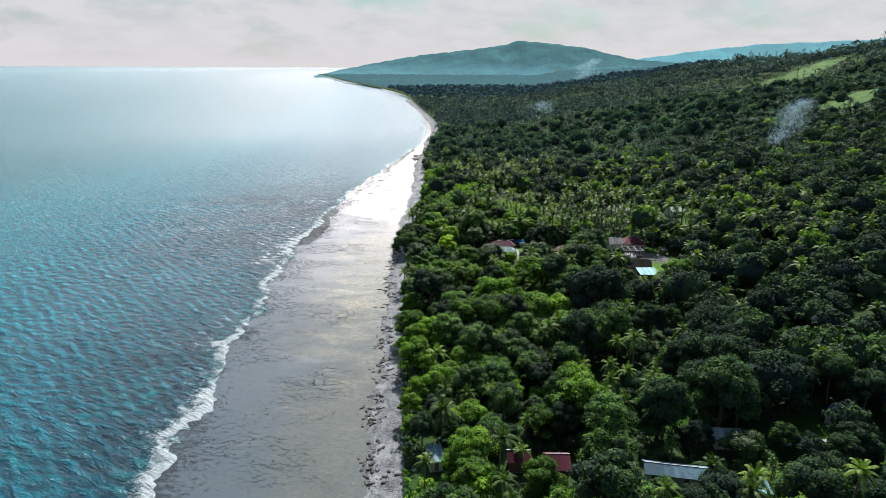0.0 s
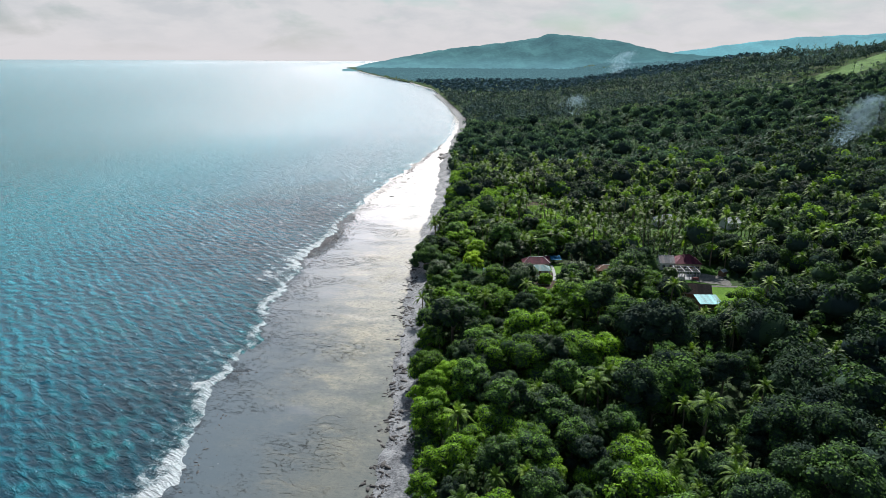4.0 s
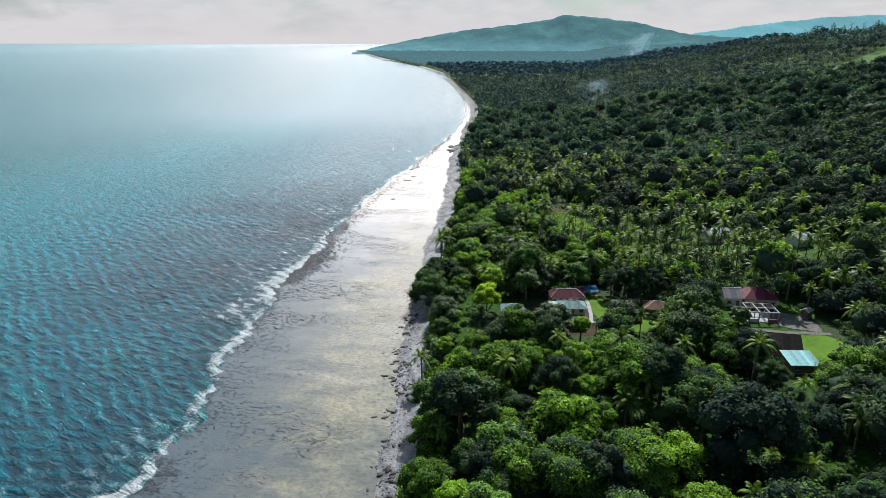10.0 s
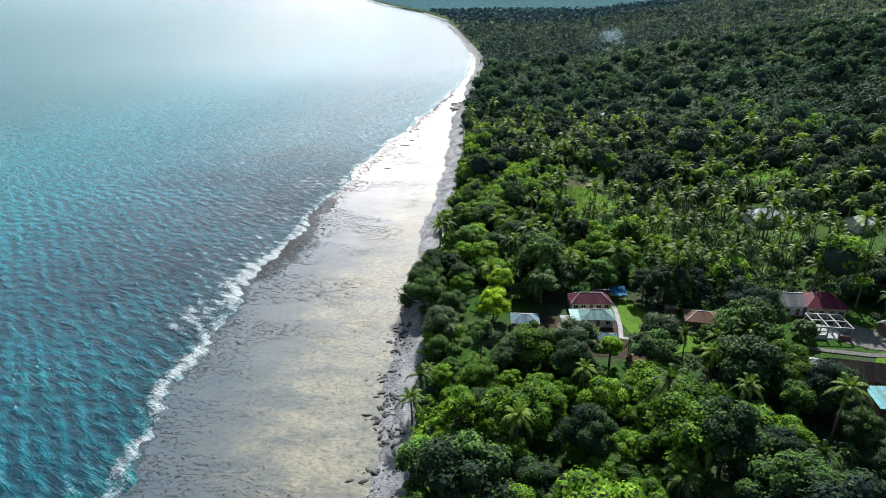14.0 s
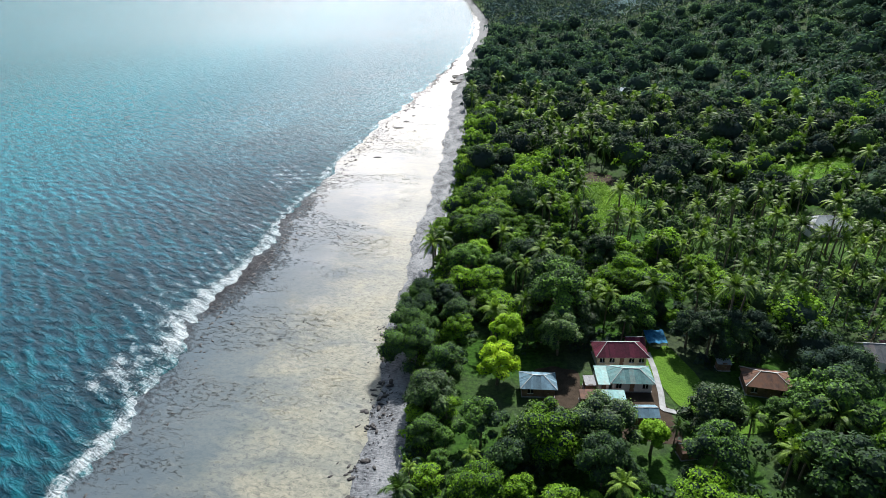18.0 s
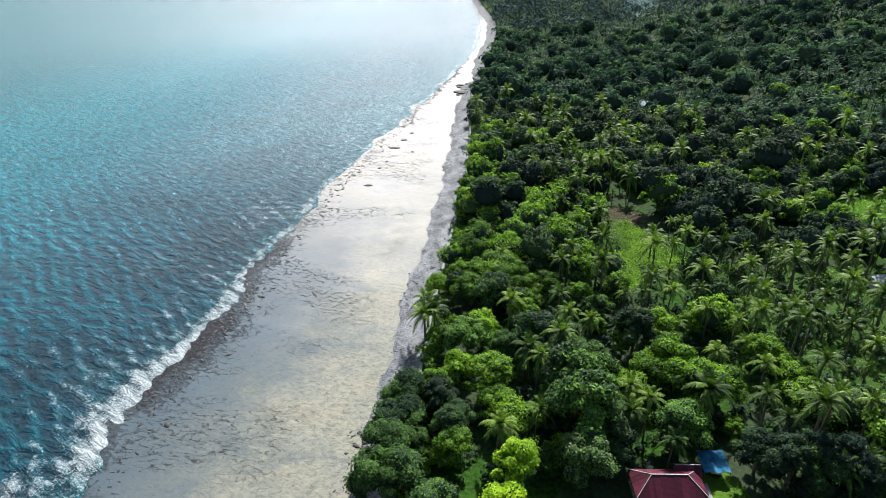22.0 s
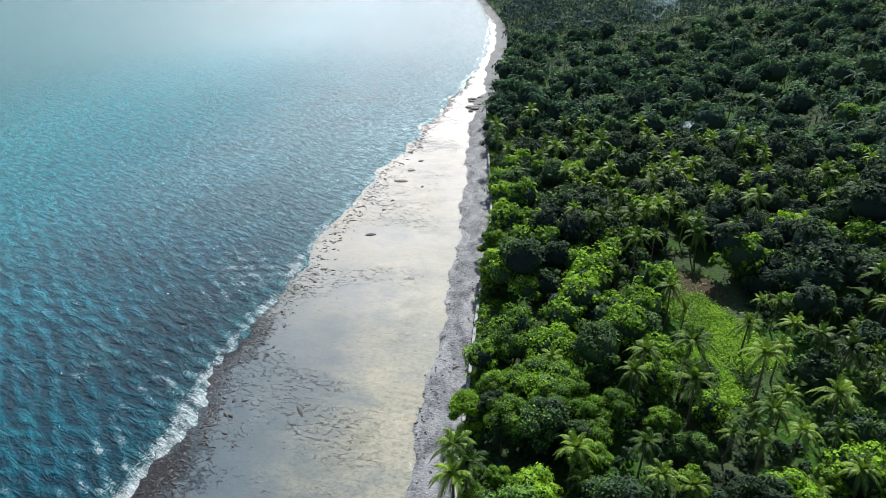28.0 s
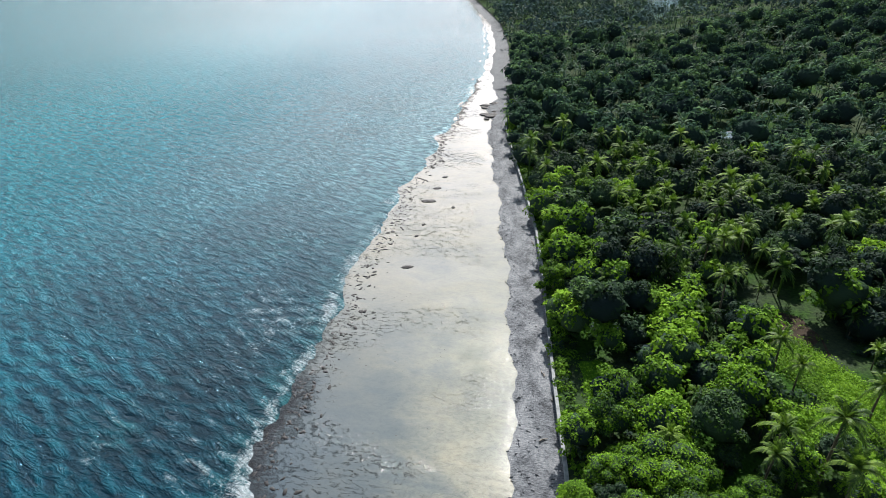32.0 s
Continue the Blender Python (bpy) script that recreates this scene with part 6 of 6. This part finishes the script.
DRIFT = plain("bleached_driftwood", (0.2, 0.18, 0.16), 0.9, 0, 0.4, 2.0, 0.02)
for i, (x, y, l, turn) in enumerate([(8.6, 331.0, 2.6, 70), (9.8, 343.0, 2.2, 110), (13.0, 380.0, 1.8, 40), (14.2, 396.0, 2.4, 100), (1.5, 281.0, 3.4, 60), (5.0, 320.0, 1.6, 20), (7.8, 338.0, 2.0, 95), (15.0, 420.0, 2.2, 75)]):
    rr = np.random.default_rng(970 + i)
    log = new("driftwood_log", mesh_np("driftwood_log", *tube([(-l / 2, 0, 0), (-l / 6, rr.normal(0, 0.1), 0.06), (l / 6, rr.normal(0, 0.1), 0.04), (l / 2, 0, 0.12)], [0.16, 0.14, 0.11, 0.05], 7), DRIFT, True))
    kk = np.clip((x - water_x(y)) / max(wall_x(y) + 3 - water_x(y), 1), 0, 1)
    log.matrix_basis = pose(x, y, float(-0.05 + 1.5 * kk ** 0.8) + 0.12, 0, 0, turn)
    tagged(log, "bleached driftwood log lying on the grey beach", "log", "driftwood on the beach")


# ------------------------------------------------------------------ far hill and mountains
def sea_base(d):
    """Height of the drawn-in sea at a distance."""
    k = np.where(d > 2000, 2000 + 2750 * (d - 2000) / np.maximum(4750 - d, 1.0), d)
    return 80 * (1 - d / k)


def far_range(name, az, el, dist, near, mat, label, seed):
    """A range of hills on the horizon, from the height of its skyline in each direction."""
    r = np.random.default_rng(seed)
    A = np.linspace(az[0], az[-1], 260)
    E = np.interp(A, az, el)
    fine = sum(r.normal(0, 1) * np.sin(A * f + r.uniform(0, 6)) / f for f in (2.3, 3.7, 6.1, 9.7, 15.0, 23.0)) * 0.06
    E = E + fine * np.clip((E + 0.9) / 1.2, 0, 1)
    rows = []
    ks = np.linspace(0, 1, 26)
    for k in ks:
        d = near + (dist - near) * k
        top = 81.0 + np.tan(np.radians(E)) * dist
        spur = 1 + (0.1 * np.sin(A * 0.9 + 3 * k) + 0.09 * np.sin(A * 2.1 - 4 * k) + 0.06 * np.sin(A * 4.7 + 7 * k) + 0.03 * np.sin(A * 9.1 + 12 * k)) * (1 - k ** 3)
        base = float(sea_base(np.float64(d))) - 1.5
        z = base + (top - base) * (k ** 1.3) * np.where(k < 0.98, spur * (0.97 + 0.03 * np.sin(A * 1.7 + 9 * k)), 1)
        z = np.minimum(z, 81 + np.tan(np.radians(E)) * d)
        rows.append(np.stack([-1 + np.sin(np.radians(A)) * d, -14 + np.cos(np.radians(A)) * d, z], -1))
    back = rows[-1].copy()
    back[:, :2] *= 1.04
    back[:, 2] = base - 20
    rows.append(back)
    v = np.concatenate(rows)
    c = len(A)
    f = [(i * c + j, i * c + j + 1, (i + 1) * c + j + 1, (i + 1) * c + j) for i in range(len(rows) - 1) for j in range(c - 1)]
    return tagged(new(name, mesh_np(name, v, f, mat, True)), label, "hill", kind="structure")


# haze on hill and mountains is painted by emission
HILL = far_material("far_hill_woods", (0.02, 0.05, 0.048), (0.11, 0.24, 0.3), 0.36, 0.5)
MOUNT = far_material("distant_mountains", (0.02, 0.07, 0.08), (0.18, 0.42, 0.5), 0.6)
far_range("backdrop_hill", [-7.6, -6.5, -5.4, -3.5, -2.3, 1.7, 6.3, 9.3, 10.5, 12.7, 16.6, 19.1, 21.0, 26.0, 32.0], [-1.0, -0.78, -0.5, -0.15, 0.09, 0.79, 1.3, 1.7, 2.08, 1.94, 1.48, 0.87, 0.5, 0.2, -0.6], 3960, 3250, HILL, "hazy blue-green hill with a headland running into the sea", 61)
far_range("backdrop_mountains", [17.0, 21.9, 26.3, 30.4, 34.3, 40.0, 48.0], [0.1, 0.7, 1.33, 1.74, 1.87, 2.1, 1.6], 4600, 4350, MOUNT, "mountains behind the ridge, pale blue with glowing haze", 62)


# ------------------------------------------------------------------ smoke of small fires
SMOKE, smt, smb, smo = material("smoke_motes")
smb.inputs["Base Color"].default_value = (0.48, 0.68, 0.8, 1)
smb.inputs["Roughness"].default_value, smb.inputs["Specular IOR Level"].default_value = 1.0, 0.0
smx, sml = smt.nodes.new("ShaderNodeMixShader"), smt.nodes.new("ShaderNodeBsdfTranslucent")
smx.inputs[0].default_value = 0.5
sml.inputs[0].default_value = (0.48, 0.68, 0.8, 1)
smt.links.new(smb.outputs[0], smx.inputs[1])
smt.links.new(sml.outputs[0], smx.inputs[2])
smt.links.new(smx.outputs[0], smo.inputs[0])


def smoke(x, y, z, high, drift, wide, seed, n=3000, size=0.16):
    """Drifting smoke: motes that are dense in the middle of the plume and thin out at its edges."""
    rr = np.random.default_rng(seed)
    k = rr.uniform(0, 1, n) ** 0.8
    w = wide * (0.1 + 0.5 * np.sin(np.pi * np.clip(0.05 + 0.8 * k, 0, 1)))
    swirl = np.sin(k * 9 + seed) * wide * 0.25
    c = np.stack([x + drift * k ** 1.5 + swirl + rr.normal(0, 1, n) * w, y + rr.normal(0, 1, n) * w, z + high * k + rr.normal(0, wide * 0.12, n)], -1)
    v, f = leaf_cards(c, rr.normal(0, 1, (n, 3)), size, rr)
    return tagged(new("smoke_plume", mesh_np("smoke_plume", v, f, SMOKE)), "thin bluish white smoke rising out of the wood", "smoke", "smoke plumes", "stuff")


smoke(192.0, 826.0, 8.0, 26, 6.0, 16.0, 3, 15000, 0.2)
smoke(262.0, 398.0, 30.0, 30, 16.0, 9.5, 4, 17000, 0.16)
smoke(560.0, 1900.0, 40.0, 60, 30.0, 30.0, 5, 9000, 0.6)
